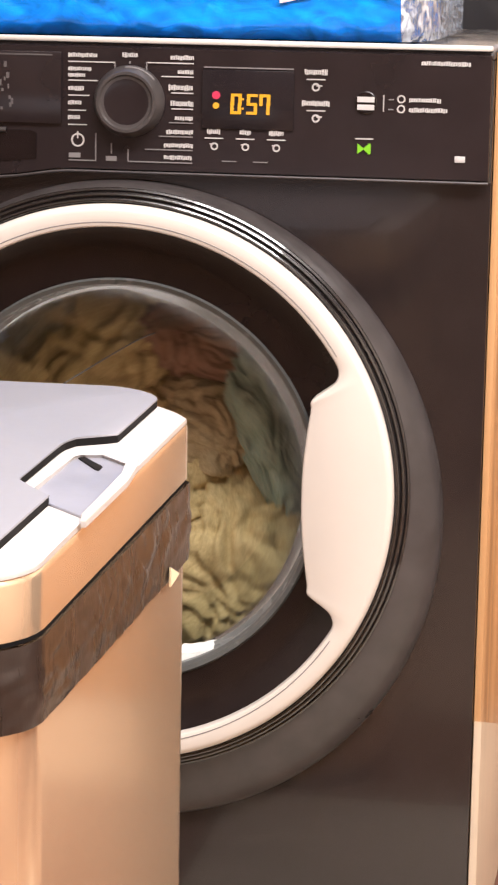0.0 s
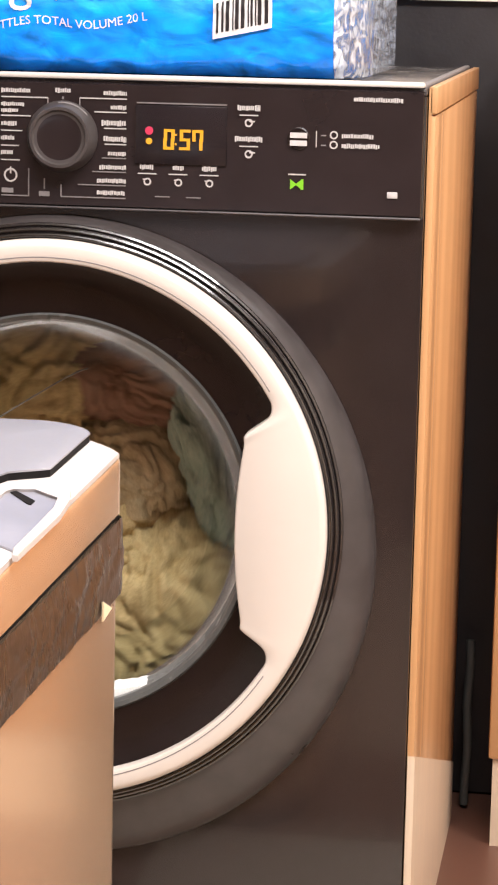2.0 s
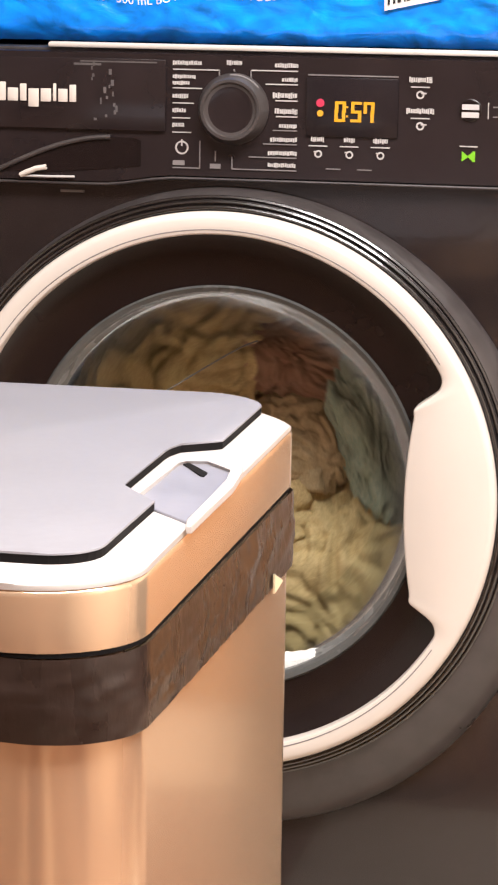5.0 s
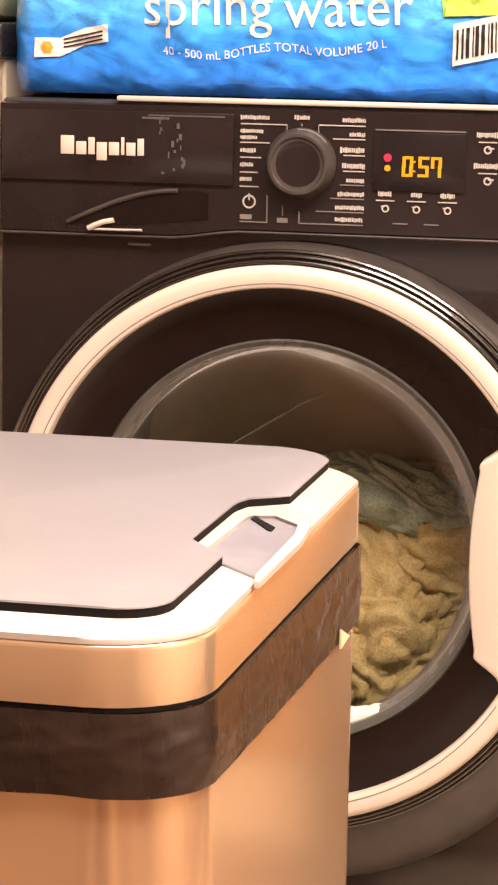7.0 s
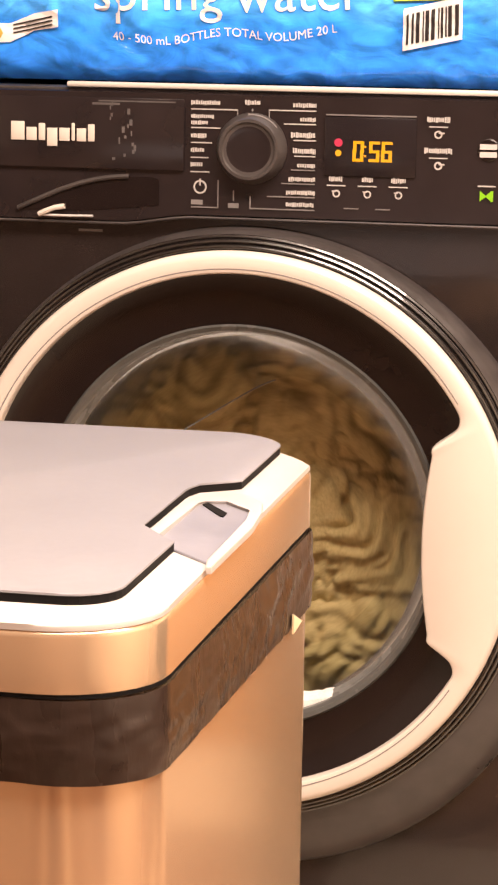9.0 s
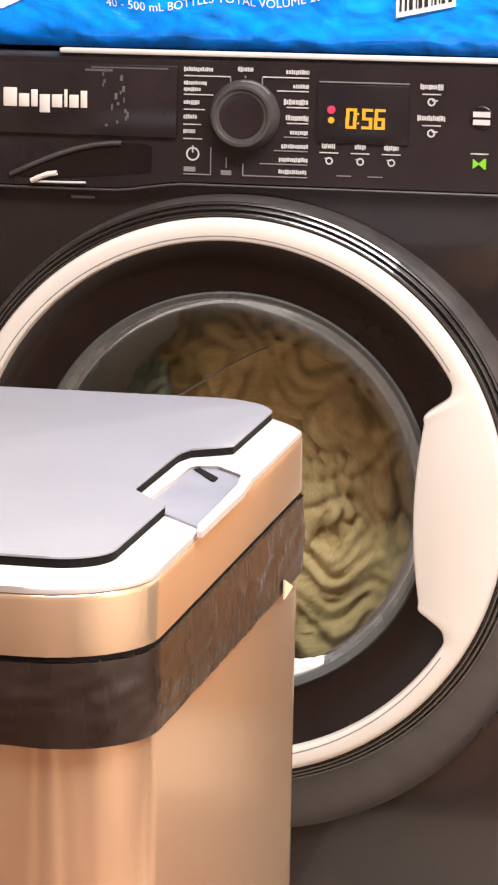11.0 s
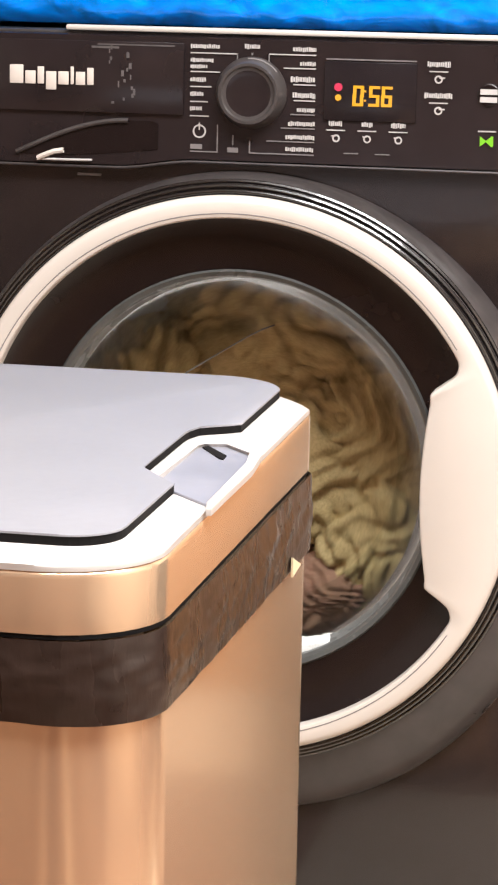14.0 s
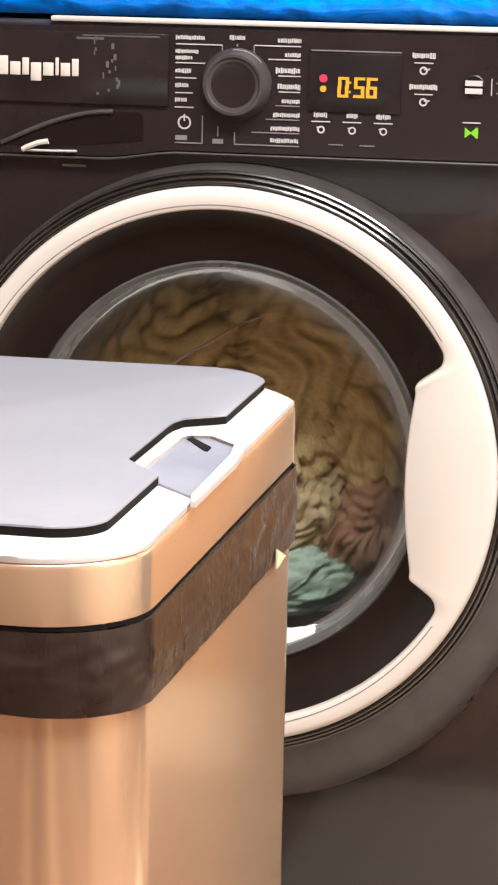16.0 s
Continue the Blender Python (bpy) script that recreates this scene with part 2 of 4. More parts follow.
def film_mat():
    """Printed shrink film: deep blue below, paler above, with a ragged splash near the top."""
    m = bpy.data.materials.new("blue_printed_film")
    m.use_nodes = True
    n, l = m.node_tree.nodes, m.node_tree.links
    b = n["Principled BSDF"]
    b.inputs["Roughness"].default_value = 0.22
    tc, sep = n.new("ShaderNodeTexCoord"), n.new("ShaderNodeSeparateXYZ")
    l.new(tc.outputs["Object"], sep.inputs[0])
    rag = n.new("ShaderNodeTexNoise")
    rag.inputs["Scale"].default_value, rag.inputs["Detail"].default_value = 16, 8
    mp = n.new("ShaderNodeMapping")
    mp.inputs["Scale"].default_value = (1, 0.2, 1.8)
    l.new(tc.outputs["Object"], mp.inputs[0])
    l.new(mp.outputs[0], rag.inputs["Vector"])
    off = n.new("ShaderNodeMath")
    off.operation = "MULTIPLY_ADD"
    off.inputs[1].default_value = 0.07
    l.new(rag.outputs["Fac"], off.inputs[0])
    l.new(sep.outputs["Z"], off.inputs[2])
    norm = n.new("ShaderNodeMapRange")
    norm.inputs["From Min"].default_value, norm.inputs["From Max"].default_value = 0.045, 0.235
    l.new(off.outputs[0], norm.inputs["Value"])
    ramp = n.new("ShaderNodeValToRGB")
    stops = [(0.0, (0.0, 0.19, 0.76)), (0.2, (0.0, 0.25, 0.85)), (0.42, (0.05, 0.41, 0.92)), (0.53, (0.3, 0.6, 0.95)),
             (0.57, (0.3, 0.52, 0.82)), (0.6, (0.02, 0.1, 0.45)), (0.7, (0.03, 0.16, 0.6)), (0.74, (0.45, 0.6, 0.85)), (0.82, (0.75, 0.8, 0.9))]
    ramp.color_ramp.elements[0].position, ramp.color_ramp.elements[0].color = stops[0][0], (*stops[0][1], 1)
    ramp.color_ramp.elements[1].position, ramp.color_ramp.elements[1].color = stops[-1][0], (*stops[-1][1], 1)
    for p, c in stops[1:-1]:
        e = ramp.color_ramp.elements.new(p)
        e.color = (*c, 1)
    l.new(norm.outputs[0], ramp.inputs[0])
    mott = n.new("ShaderNodeTexNoise")
    mott.inputs["Scale"].default_value, mott.inputs["Detail"].default_value, mott.inputs["Distortion"].default_value = 24, 7, 1.5
    l.new(mp.outputs[0], mott.inputs["Vector"])
    mr = n.new("ShaderNodeMapRange")
    mr.inputs["From Min"].default_value, mr.inputs["From Max"].default_value = 0.3, 0.7
    mr.inputs["To Min"].default_value, mr.inputs["To Max"].default_value = 0.75, 1.7
    l.new(mott.outputs["Fac"], mr.inputs["Value"])
    sc = n.new("ShaderNodeVectorMath")
    sc.operation = "SCALE"
    l.new(ramp.outputs[0], sc.inputs[0])
    l.new(mr.outputs[0], sc.inputs["Scale"])
    l.new(sc.outputs[0], b.inputs["Base Color"])
    bn, bt = n.new("ShaderNodeBump"), n.new("ShaderNodeTexNoise")
    bt.inputs["Scale"].default_value, bt.inputs["Detail"].default_value, bt.inputs["Distortion"].default_value = 26, 4, 1
    l.new(mp.outputs[0], bt.inputs["Vector"])
    bn.inputs["Strength"].default_value, bn.inputs["Distance"].default_value = 0.5, 0.004
    l.new(bt.outputs["Fac"], bn.inputs["Height"])
    l.new(bn.outputs[0], b.inputs["Normal"])
    return m


FILM = film_mat()


def clear_film_mat():
    """Crinkled clear film: see-through patches, and pale glossy ones that stand for highlights."""
    m = mat("clear_film_over_bottles", (0.62, 0.68, 0.76), 0.12, vary=0.5, scale=70, bump=1.0, bump_scale=55, coat=0.6)
    n, l = m.node_tree.nodes, m.node_tree.links
    t, tc, r = n.new("ShaderNodeTexNoise"), n.new("ShaderNodeTexCoord"), n.new("ShaderNodeMapRange")
    t.inputs["Scale"].default_value, t.inputs["Detail"].default_value, t.inputs["Distortion"].default_value = 75, 5, 1.2
    r.inputs["From Min"].default_value, r.inputs["From Max"].default_value = 0.42, 0.62
    r.inputs["To Min"].default_value, r.inputs["To Max"].default_value = 0.12, 0.95
    l.new(tc.outputs["Object"], t.inputs["Vector"])
    l.new(t.outputs["Fac"], r.inputs["Value"])
    l.new(r.outputs[0], n["Principled BSDF"].inputs["Alpha"])
    return m


CLEAR_FILM = clear_film_mat()

# ======== builders ========


def part(name, bm, material, parent=None, label="", smooth=False):
    me = bpy.data.meshes.new(name)
    bmesh.ops.recalc_face_normals(bm, faces=bm.faces)
    bm.to_mesh(me)
    bm.free()
    me.materials.append(material)
    if smooth:
        for p in me.polygons:
            p.use_smooth = True
        me.set_sharp_from_angle(angle=radians(38))
    ob = new(name, me)
    if parent:
        ob.parent = parent
    return tagged(ob, label)


def empty(name, x=0, y=0, z=0):
    ob = new(name)
    ob.location = (x, y, z)
    return ob


def box(bm, x0, x1, y0, y1, z0, z1, bevel=0.0, seg=2):
    r = bmesh.ops.create_cube(bm, size=1)
    for v in r["verts"]:
        v.co = Vector(((x0 + x1) / 2 + v.co.x * (x1 - x0), (y0 + y1) / 2 + v.co.y * (y1 - y0), (z0 + z1) / 2 + v.co.z * (z1 - z0)))
    if bevel:
        es = list({e for v in r["verts"] for e in v.link_edges})
        bmesh.ops.bevel(bm, geom=es, offset=bevel, segments=seg, affect="EDGES", profile=0.5)
    return bm


def boxed(name, b, material, parent=None, label="", bevel=0.0):
    return part(name, box(bmesh.new(), *b, bevel), material, parent, label, bevel > 0)


def revolve(profile, cx, cz, n=96, closed=False):
    """A ring of revolution about the axis along y through (cx, cz). profile: (radius, y)."""
    bm = bmesh.new()
    rings = []
    for r, y in profile:
        if r < 1e-6:
            rings.append([bm.verts.new((cx, y, cz))] * n)
        else:
            rings.append([bm.verts.new((cx + r * math.cos(2 * math.pi * i / n), y, cz + r * math.sin(2 * math.pi * i / n))) for i in range(n)])
    pairs = list(zip(rings, rings[1:])) + ([(rings[-1], rings[0])] if closed else [])
    for a, b in pairs:
        for i in range(n):
            j = (i + 1) % n
            vs = []
            for v in (a[i], a[j], b[j], b[i]):
                if v not in vs:
                    vs.append(v)
            if len(vs) > 2:
                bm.faces.new(vs)
    return bm


def prism_z(outline, z0, z1, bevel=0.0, seg=3):
    bm = bmesh.new()
    lo = [bm.verts.new((x, y, z0)) for x, y in outline]
    hi = [bm.verts.new((x, y, z1)) for x, y in outline]
    n = len(outline)
    bm.faces.new(lo[::-1])
    top = bm.faces.new(hi)
    for i in range(n):
        bm.faces.new((lo[i], lo[(i + 1) % n], hi[(i + 1) % n], hi[i]))
    if bevel:
        bmesh.ops.bevel(bm, geom=list(top.edges), offset=bevel, segments=seg, affect="EDGES", profile=0.5)
    return bm


def rounded(x0, x1, y0, y1, radii, n=8, chamfer=0.0):
    """Rounded outline; radii for the corners (x1,y0), (x1,y1), (x0,y1), (x0,y0); the second can be flattened to a chamfer."""
    pts = []
    for c, ((cx, cy, sx, sy), r, a0) in enumerate(zip(((x1, y0, -1, 1), (x1, y1, -1, -1), (x0, y1, 1, -1), (x0, y0, 1, 1)), radii, (-90, 0, 90, 180))):
        k = chamfer if c == 1 else 0.0
        run = 0.005
        a = radians(a0)
        pts.append((cx + sx * r + r * math.cos(a) + run * math.sin(a), cy + sy * r + r * math.sin(a) - run * math.cos(a)))
        for i in range(n + 1):
            a = radians(a0 + 90 * i / n)
            px, py = r * math.cos(a), r * math.sin(a)
            if k:
                px, py = px + (r * (1 - i / n) - px) * k, py + (r * i / n - py) * k
            pts.append((cx + sx * r + px, cy + sy * r + py))
        a = radians(a0 + 90)
        pts.append((cx + sx * r + r * math.cos(a) - run * math.sin(a), cy + sy * r + r * math.sin(a) + run * math.cos(a)))
    return pts


def shell(outer, inner, z0, z1, bevel=0.0):
    """A frame between two outlines with the same count of points."""
    bm = bmesh.new()
    loops = [(outer, z0)]
    for s in range(4 if bevel else 1):
        g = radians(30 * s)
        o = []
        for (x, y), (u, v) in zip(outer, inner):
            f = bevel * (1 - math.cos(g)) / max(math.hypot(u - x, v - y), bevel, 1e-6)
            o.append((x + (u - x) * f, y + (v - y) * f))
        loops.append((o, z1 - bevel * (1 - math.sin(g))))
    loops += [(inner, z1), (inner, z0)]
    rings = [[bm.verts.new((x, y, z)) for x, y in o] for o, z in loops]
    n = len(outer)
    for k in range(len(rings)):
        a, b = rings[k], rings[(k + 1) % len(rings)]
        for i in range(n):
            bm.faces.new((a[i], a[(i + 1) % n], b[(i + 1) % n], b[i]))
    return bm


def tube(points, r, n=10):
    bm = bmesh.new()
    rings = []
    for k, p in enumerate(points):
        p = Vector(p)
        d = (Vector(points[min(k + 1, len(points) - 1)]) - Vector(points[max(k - 1, 0)])).normalized()
        u = d.cross(Vector((0, 1, 0.01))).normalized()
        w = d.cross(u)
        rings.append([bm.verts.new(p + r * (math.cos(2 * math.pi * i / n) * u + math.sin(2 * math.pi * i / n) * w)) for i in range(n)])
    for a, b in zip(rings, rings[1:]):
        for i in range(n):
            bm.faces.new((a[i], a[(i + 1) % n], b[(i + 1) % n], b[i]))
    return bm


def text_mesh(name, words, size, x, z, material, parent, where, turn=0.0, span=None, arc=None):
    """Flat lettering that faces -y; where(x, z) gives the y of the surface under it. span: the width to fill."""
    cu = bpy.data.curves.new(name, "FONT")
    cu.body, cu.size, cu.extrude = words, size, 0
    cu.align_x = "CENTER"
    cu.resolution_u = 3
    tmp = bpy.data.objects.new(name, cu)
    scene.collection.objects.link(tmp)
    bpy.context.view_layer.update()
    me = bpy.data.meshes.new_from_object(tmp.evaluated_get(bpy.context.evaluated_depsgraph_get()))
    bpy.data.objects.remove(tmp)
    xs = [v.co.x for v in me.vertices]
    wide = span / (max(xs) - min(xs)) if span else 1.0
    c, s = math.cos(turn), math.sin(turn)
    for v in me.vertices:
        a, b = v.co.x * wide, v.co.y
        if arc:
            b += arc(a)
        px, pz = x + a * c - b * s, z + a * s + b * c
        v.co = (px, where(px, pz) - 0.001, pz)
    me.materials.clear()
    me.materials.append(material)
    ob = new(name, me)
    ob.parent = parent
    return ob


def flat_patch(name, pts, material, parent, where, lift, label=""):
    """A thin printed patch that follows the front surface under it."""
    bm = bmesh.new()
    f = bm.faces.new([bm.verts.new((x, 0, z)) for x, z in pts])
    bmesh.ops.triangulate(bm, faces=[f])
    for _ in range(3):
        long = [e for e in bm.edges if e.calc_length() > 0.006]
        if long:
            bmesh.ops.subdivide_edges(bm, edges=long, cuts=1)
            bmesh.ops.triangulate(bm, faces=bm.faces)
    for v in bm.verts:
        v.co.y = where(v.co.x, v.co.z) - lift
    return part(name, bm, material, parent, label)


# ======== the room ========


def room():
    fl = tagged(boxed("floor", (-2.0, 2.2, -3.6, 0.9, -0.1, -0.004), GAP), "red-brown laminate plank floor", "floor", kind="structure")
    meshes = {}
    for i in range(22):
        for j in range(-1, 4):
            start = -3.6 + j * 1.2 + (i * 0.47) % 1.2
            y0, y1 = max(start, -3.6), min(start + 1.2, 0.69)
            if y1 - y0 < 0.02:
                continue
            key = round(y1 - y0, 3)
            if key not in meshes:
                ob = part("plank", box(bmesh.new(), -0.0945, 0.0945, 0.0015, key - 0.0015, -0.004, 0.0, 0.001, 1), FLOOR, fl)
                meshes[key] = ob.data
            else:
                ob = new("plank", meshes[key])
                ob.parent = fl
            ob.location = (-1.905 + 0.19 * i, y0, 0)
    tagged(boxed("ceiling", (-2.0, 2.2, -3.6, 0.9, 2.4, 2.5), CEIL), "plain white painted ceiling", "ceiling", kind="structure")
    tagged(boxed("wall_north", (-2.0, 2.2, 0.70, 0.9, 0.922, 2.4), WALL), "cream painted wall behind the washing machine", "wall", kind="structure")
    tagged(boxed("wall_north_lower", (-2.0, 2.2, 0.695, 0.9, 0.0, 0.917), WALL_DARK), "dark lower wall panel behind the washing machine", "wall", kind="structure")
    tagged(boxed("trim", (-2.0, 2.2, 0.685, 0.70, 0.917, 0.9215), WHITE), "thin white trim on the dark wall panel", "trim", kind="structure")
    # never in view; its brown keeps the front panel's and bin's reflections dark
    tagged(boxed("wall_south", (-2.0, 2.2, -3.8, -3.6, 0.0, 2.4), WALL_BROWN), "plain unseen wall, made brown to darken reflections", "wall", kind="structure")
    tagged(boxed("wall_west", (-2.2, -2.0, -3.6, 0.9, 0.0, 2.4), WALL), "plain cream painted wall", "wall", kind="structure")
    tagged(boxed("wall_east", (2.2, 2.4, -3.6, 0.9, 0.0, 2.4), WALL), "plain cream painted wall", "wall", kind="structure")


room()


def wooden_cabinet():
    ob = empty("wooden_cabinet", 0.62, 0.6, 0)
    x0, x1 = 0.349 - 0.62, 0.95 - 0.62
    boxed("body", (x0, x1, -0.1, 0.08, 0.1, 0.872), WOOD, ob, bevel=0.004)
    boxed("plinth", (x0 + 0.005, x1, -0.094, 0.08, 0.0, 0.1), PALE_WOOD, ob, "pale bare plinth")
    tagged(ob, "orange wooden cabinet on a pale plinth beside the machine", "cabinet")


wooden_cabinet()


FOOT_FRONT, FOOT_BACK = 0.25, 0.065


def side_strip():
    """Orange wood-coloured strip along the machine's side, pale in its lower part."""
    ob = empty("side_strip", 0.3, 0.3, 0)
    for a, c in ((-0.292, -0.215), (-0.215, -0.185), (-0.185, 0.298)):
        boxed("board", (-0.001, 0.0045, a + 0.0008, c - 0.0008, 0.02, 0.8215), WOOD, ob, bevel=0.0008)
    boxed("backing", (-0.0015, 0.001, -0.292, 0.298, 0.0, 0.845), WOOD, ob)
    boxed("top_rail", (-0.001, 0.006, -0.292, 0.298, 0.8235, 0.847), WOOD, ob, bevel=0.0012)
    bm = bmesh.new()
    for x in (-0.001, 0.0055):
        bm.faces.new([bm.verts.new((x, y, z)) for y, z in ((-0.2935, 0.0), (0.2985, 0.0), (0.2985, FOOT_BACK), (-0.2935, FOOT_FRONT))])
    bm.verts.ensure_lookup_table()
    for k in range(4):
        bm.faces.new([bm.verts[q] for q in (k, (k + 1) % 4, 4 + (k + 1) % 4, 4 + k)])
    part("lower_part", bm, PALE_WOOD, ob, "pale lower part with a top edge sloping down to the back")
    tagged(ob, "orange wood-coloured strip along the washing machine's side", "end panel")


side_strip()


def left_cabinet():
    ob = empty("base_cabinet", -0.62, 0.3, 0)
    boxed("body", (-0.31, 0.309, -0.25, 0.37, 0.1, 0.880), CABINET, ob, bevel=0.003)
    boxed("plinth", (-0.31, 0.309, -0.2, 0.37, 0.0, 0.1), GAP, ob)
    boxed("worktop", (-0.31, 0.312, -0.27, 0.38, 0.880, 0.912), WORKTOP, ob, "dark speckled worktop", bevel=0.004)
    boxed("drawer_front", (-0.29, 0.306, -0.268, -0.25, 0.705, 0.868), CABINET, ob, bevel=0.003)
    boxed("door", (-0.29, 0.306, -0.268, -0.25, 0.11, 0.698), CABINET, ob, bevel=0.003)
    tagged(ob, "cream kitchen base cabinet with a dark worktop", "cabinet")
    b = empty("bread_bin", -0.48, 0.2, 0.912)
    boxed("body", (-0.16, 0.155, -0.12, 0.2, 0.0, 0.2), mat("cream_enamel", (0.75, 0.66, 0.42), 0.4, vary=0.08), b, bevel=0.02)
    boxed("lid", (-0.162, 0.157, -0.122, 0.202, 0.2, 0.225), CABINET, b, bevel=0.006)
    tagged(b, "cream enamel storage box on the dark worktop", "storage box")


left_cabinet()

# ======== the washing machine ========
HW, TOP, PB = 0.2975, 0.85, 0.7345
CX, CZ = -0.024, 0.459


def circle(cx, cz, r, n=72):
    return [(cx + r * math.cos(2 * math.pi * i / n), cz + r * math.sin(2 * math.pi * i / n)) for i in range(n)]


def front_sheet(y, z0, z1, hole, thick=0.012):
    """Front panel with a round hole."""
    bm = bmesh.new()
    n = len(hole)
    outer = []
    for hx, hz in hole:
        dx, dz = hx - CX, hz - CZ
        k = min((((HW if dx > 0 else -HW) - CX) / dx) if abs(dx) > 1e-9 else 9e9, (((z1 if dz > 0 else z0) - CZ) / dz) if abs(dz) > 1e-9 else 9e9)
        outer.append((CX + dx * k, CZ + dz * k))
    a = [bm.verts.new((x, y, z)) for x, z in outer]
    b = [bm.verts.new((x, y, z)) for x, z in hole]
    c = [bm.verts.new((x, y + thick, z)) for x, z in hole]
    for i in range(n):
        j = (i + 1) % n
        bm.faces.new((a[i], a[j], b[j], b[i]))
        bm.faces.new((b[i], b[j], c[j], c[i]))
    for cx2, cz2 in ((HW, z1), (-HW, z1), (-HW, z0), (HW, z0)):
        near = sorted(range(n), key=lambda i: (outer[i][0] - cx2) ** 2 + (outer[i][1] - cz2) ** 2)[:2]
        v = bm.verts.new((cx2, y, cz2))
        i, j = near
        if (outer[i][0] - cx2) ** 2 + (outer[i][1] - cz2) ** 2 > 1e-10 and (outer[i][0] != outer[j][0] and outer[i][1] != outer[j][1]):
            bm.faces.new((a[i], a[j], v))
    return bm


def legend(x, z, w, h, material, parent, seed):
    """An unreadable printed word: a row of small uneven blocks."""
    rnd = random.Random(seed)
    bm = bmesh.new()
    a = x - w / 2
    while a < x + w / 2 - 0.0006:
        b = min(x + w / 2, a + rnd.uniform(0.0011, 0.0019))
        up = rnd.choice((0.36, 0.36, 0.5))
        box(bm, a, b, -0.0131, -0.0125, z - h * rnd.choice((0.36, 0.36, 0.5)), z + h * up)
        a = b + rnd.uniform(0.0003, 0.0006)
    return tagged(part("legend", bm, material, parent), kind="stuff")


def bar(x, z, w, h, material, parent, y=-0.0125, name="printed_bar", thick=0.0006):
    return boxed(name, (x - w / 2, x + w / 2, y - thick, y, z - h / 2, z + h / 2), material, parent)


def washing_machine():
    wm = empty("washing_machine", 0, 0, 0)
    # cabinet
    boxed("side_panel", (HW - 0.006, HW - 0.001, 0.006, 0.6, 0.02, TOP - 0.012), SIDE_ENAMEL, wm, "glossy black side panel")
    boxed("side_panel", (-HW, -HW + 0.004, 0.006, 0.6, 0.02, TOP - 0.012), SIDE_ENAMEL, wm)
    boxed("back_panel", (-HW + 0.004, HW - 0.004, 0.596, 0.6, 0.02, TOP - 0.012), PANEL, wm)
    boxed("base", (-HW + 0.01, HW - 0.01, 0.02, 0.59, 0.0, 0.02), GAP, wm)
    boxed("top_panel", (-HW, HW, 0.0, 0.6, TOP - 0.012, TOP - 0.004), GREY_TOP, wm, "dark grey top panel", bevel=0.003)
    boxed("top_trim", (-0.190, HW - 0.002, -0.004, 0.006, TOP - 0.0045, TOP + 0.0005), WHITE, wm, "thin pale trim along the top edge", bevel=0.002)
    boxed("top_trim", (HW - 0.008, HW - 0.001, 0.006, 0.59, TOP - 0.006, TOP - 0.001), PRINT_DIM, wm, bevel=0.002)
    part("front_panel", front_sheet(0.0, 0.05, PB - 0.0005, circle(CX, CZ, 0.2)), BLACK, wm, "black enamelled front panel")
    boxed("kick_panel", (-HW + 0.003, HW - 0.003, 0.003, 0.02, 0.02, 0.047), BLACK, wm, bevel=0.003)
    # rounded upright edges
    for s in (1, -1):
        bm = bmesh.new()
        n = 6
        lo, hi = [], []
        for i in range(n + 1):
            a = radians(90 * i / n)
            x, y = s * (HW - 0.006 + 0.006 * math.sin(a)), 0.006 - 0.006 * math.cos(a)
            lo.append(bm.verts.new((x, y, 0.05)))
            hi.append(bm.verts.new((x, y, TOP - 0.012)))
        for i in range(n):
            bm.faces.new((lo[i], lo[i + 1], hi[i + 1], hi[i]))
        part("corner_edge", bm, SIDE_ENAMEL, wm, smooth=True)
    # fascia with a lower edge that rises over the door
    bm = bmesh.new()
    lower = []
    for i in range(41):
        x = -HW + 0.002 + (2 * HW - 0.004) * i / 40
        z = PB
        if x < -0.07:
            k = min(1, max(0, (-0.07 - x) / 0.07))
            z = PB - 0.0075 * (k * k * (3 - 2 * k))
        lower.append((x, z))
    f = [bm.verts.new((x, -0.012, z + 0.002)) for x, z in lower]
    g = [bm.verts.new((x, -0.012, TOP - 0.008)) for x, z in lower]
    fb = [bm.verts.new((x, 0.004, z)) for x, z in lower]
    gb = [bm.verts.new((x, 0.004, TOP - 0.006)) for x, z in lower]
    for i in range(40):
        for p, q in ((f, g), (fb, f), (g, gb)):
            bm.faces.new((p[i], p[i + 1], q[i + 1], q[i]))
    for k in (0, 40):
        bm.faces.new((f[k], g[k], gb[k], fb[k]))
    part("control_panel", bm, PANEL, wm, "black control panel with white legends")
    part("seam_edge", tube([(x, -0.0105, z - 0.0004) for x, z in lower], 0.0013, 8), MOULD, wm, "rounded lower edge of the control panel", True)
    drawer(wm)
    knob(wm)
    display(wm)
    legends(wm)
    door(wm)
    drum = inside(wm)
    for x, y in ((-0.24, 0.08), (0.24, 0.08), (-0.24, 0.52), (0.24, 0.52)):
        part("foot", revolve_z(0.02, 0.0, 0.02, x, y), GAP, wm)
    tagged(wm, "black front-loading washing machine with a white door ring, running", "washing machine")
    return wm, drum


def revolve_z(r, z0, z1, x, y, n=16):
    return prism_z([(x + r * math.cos(2 * math.pi * i / n), y + r * math.sin(2 * math.pi * i / n)) for i in range(n)], z0, z1)


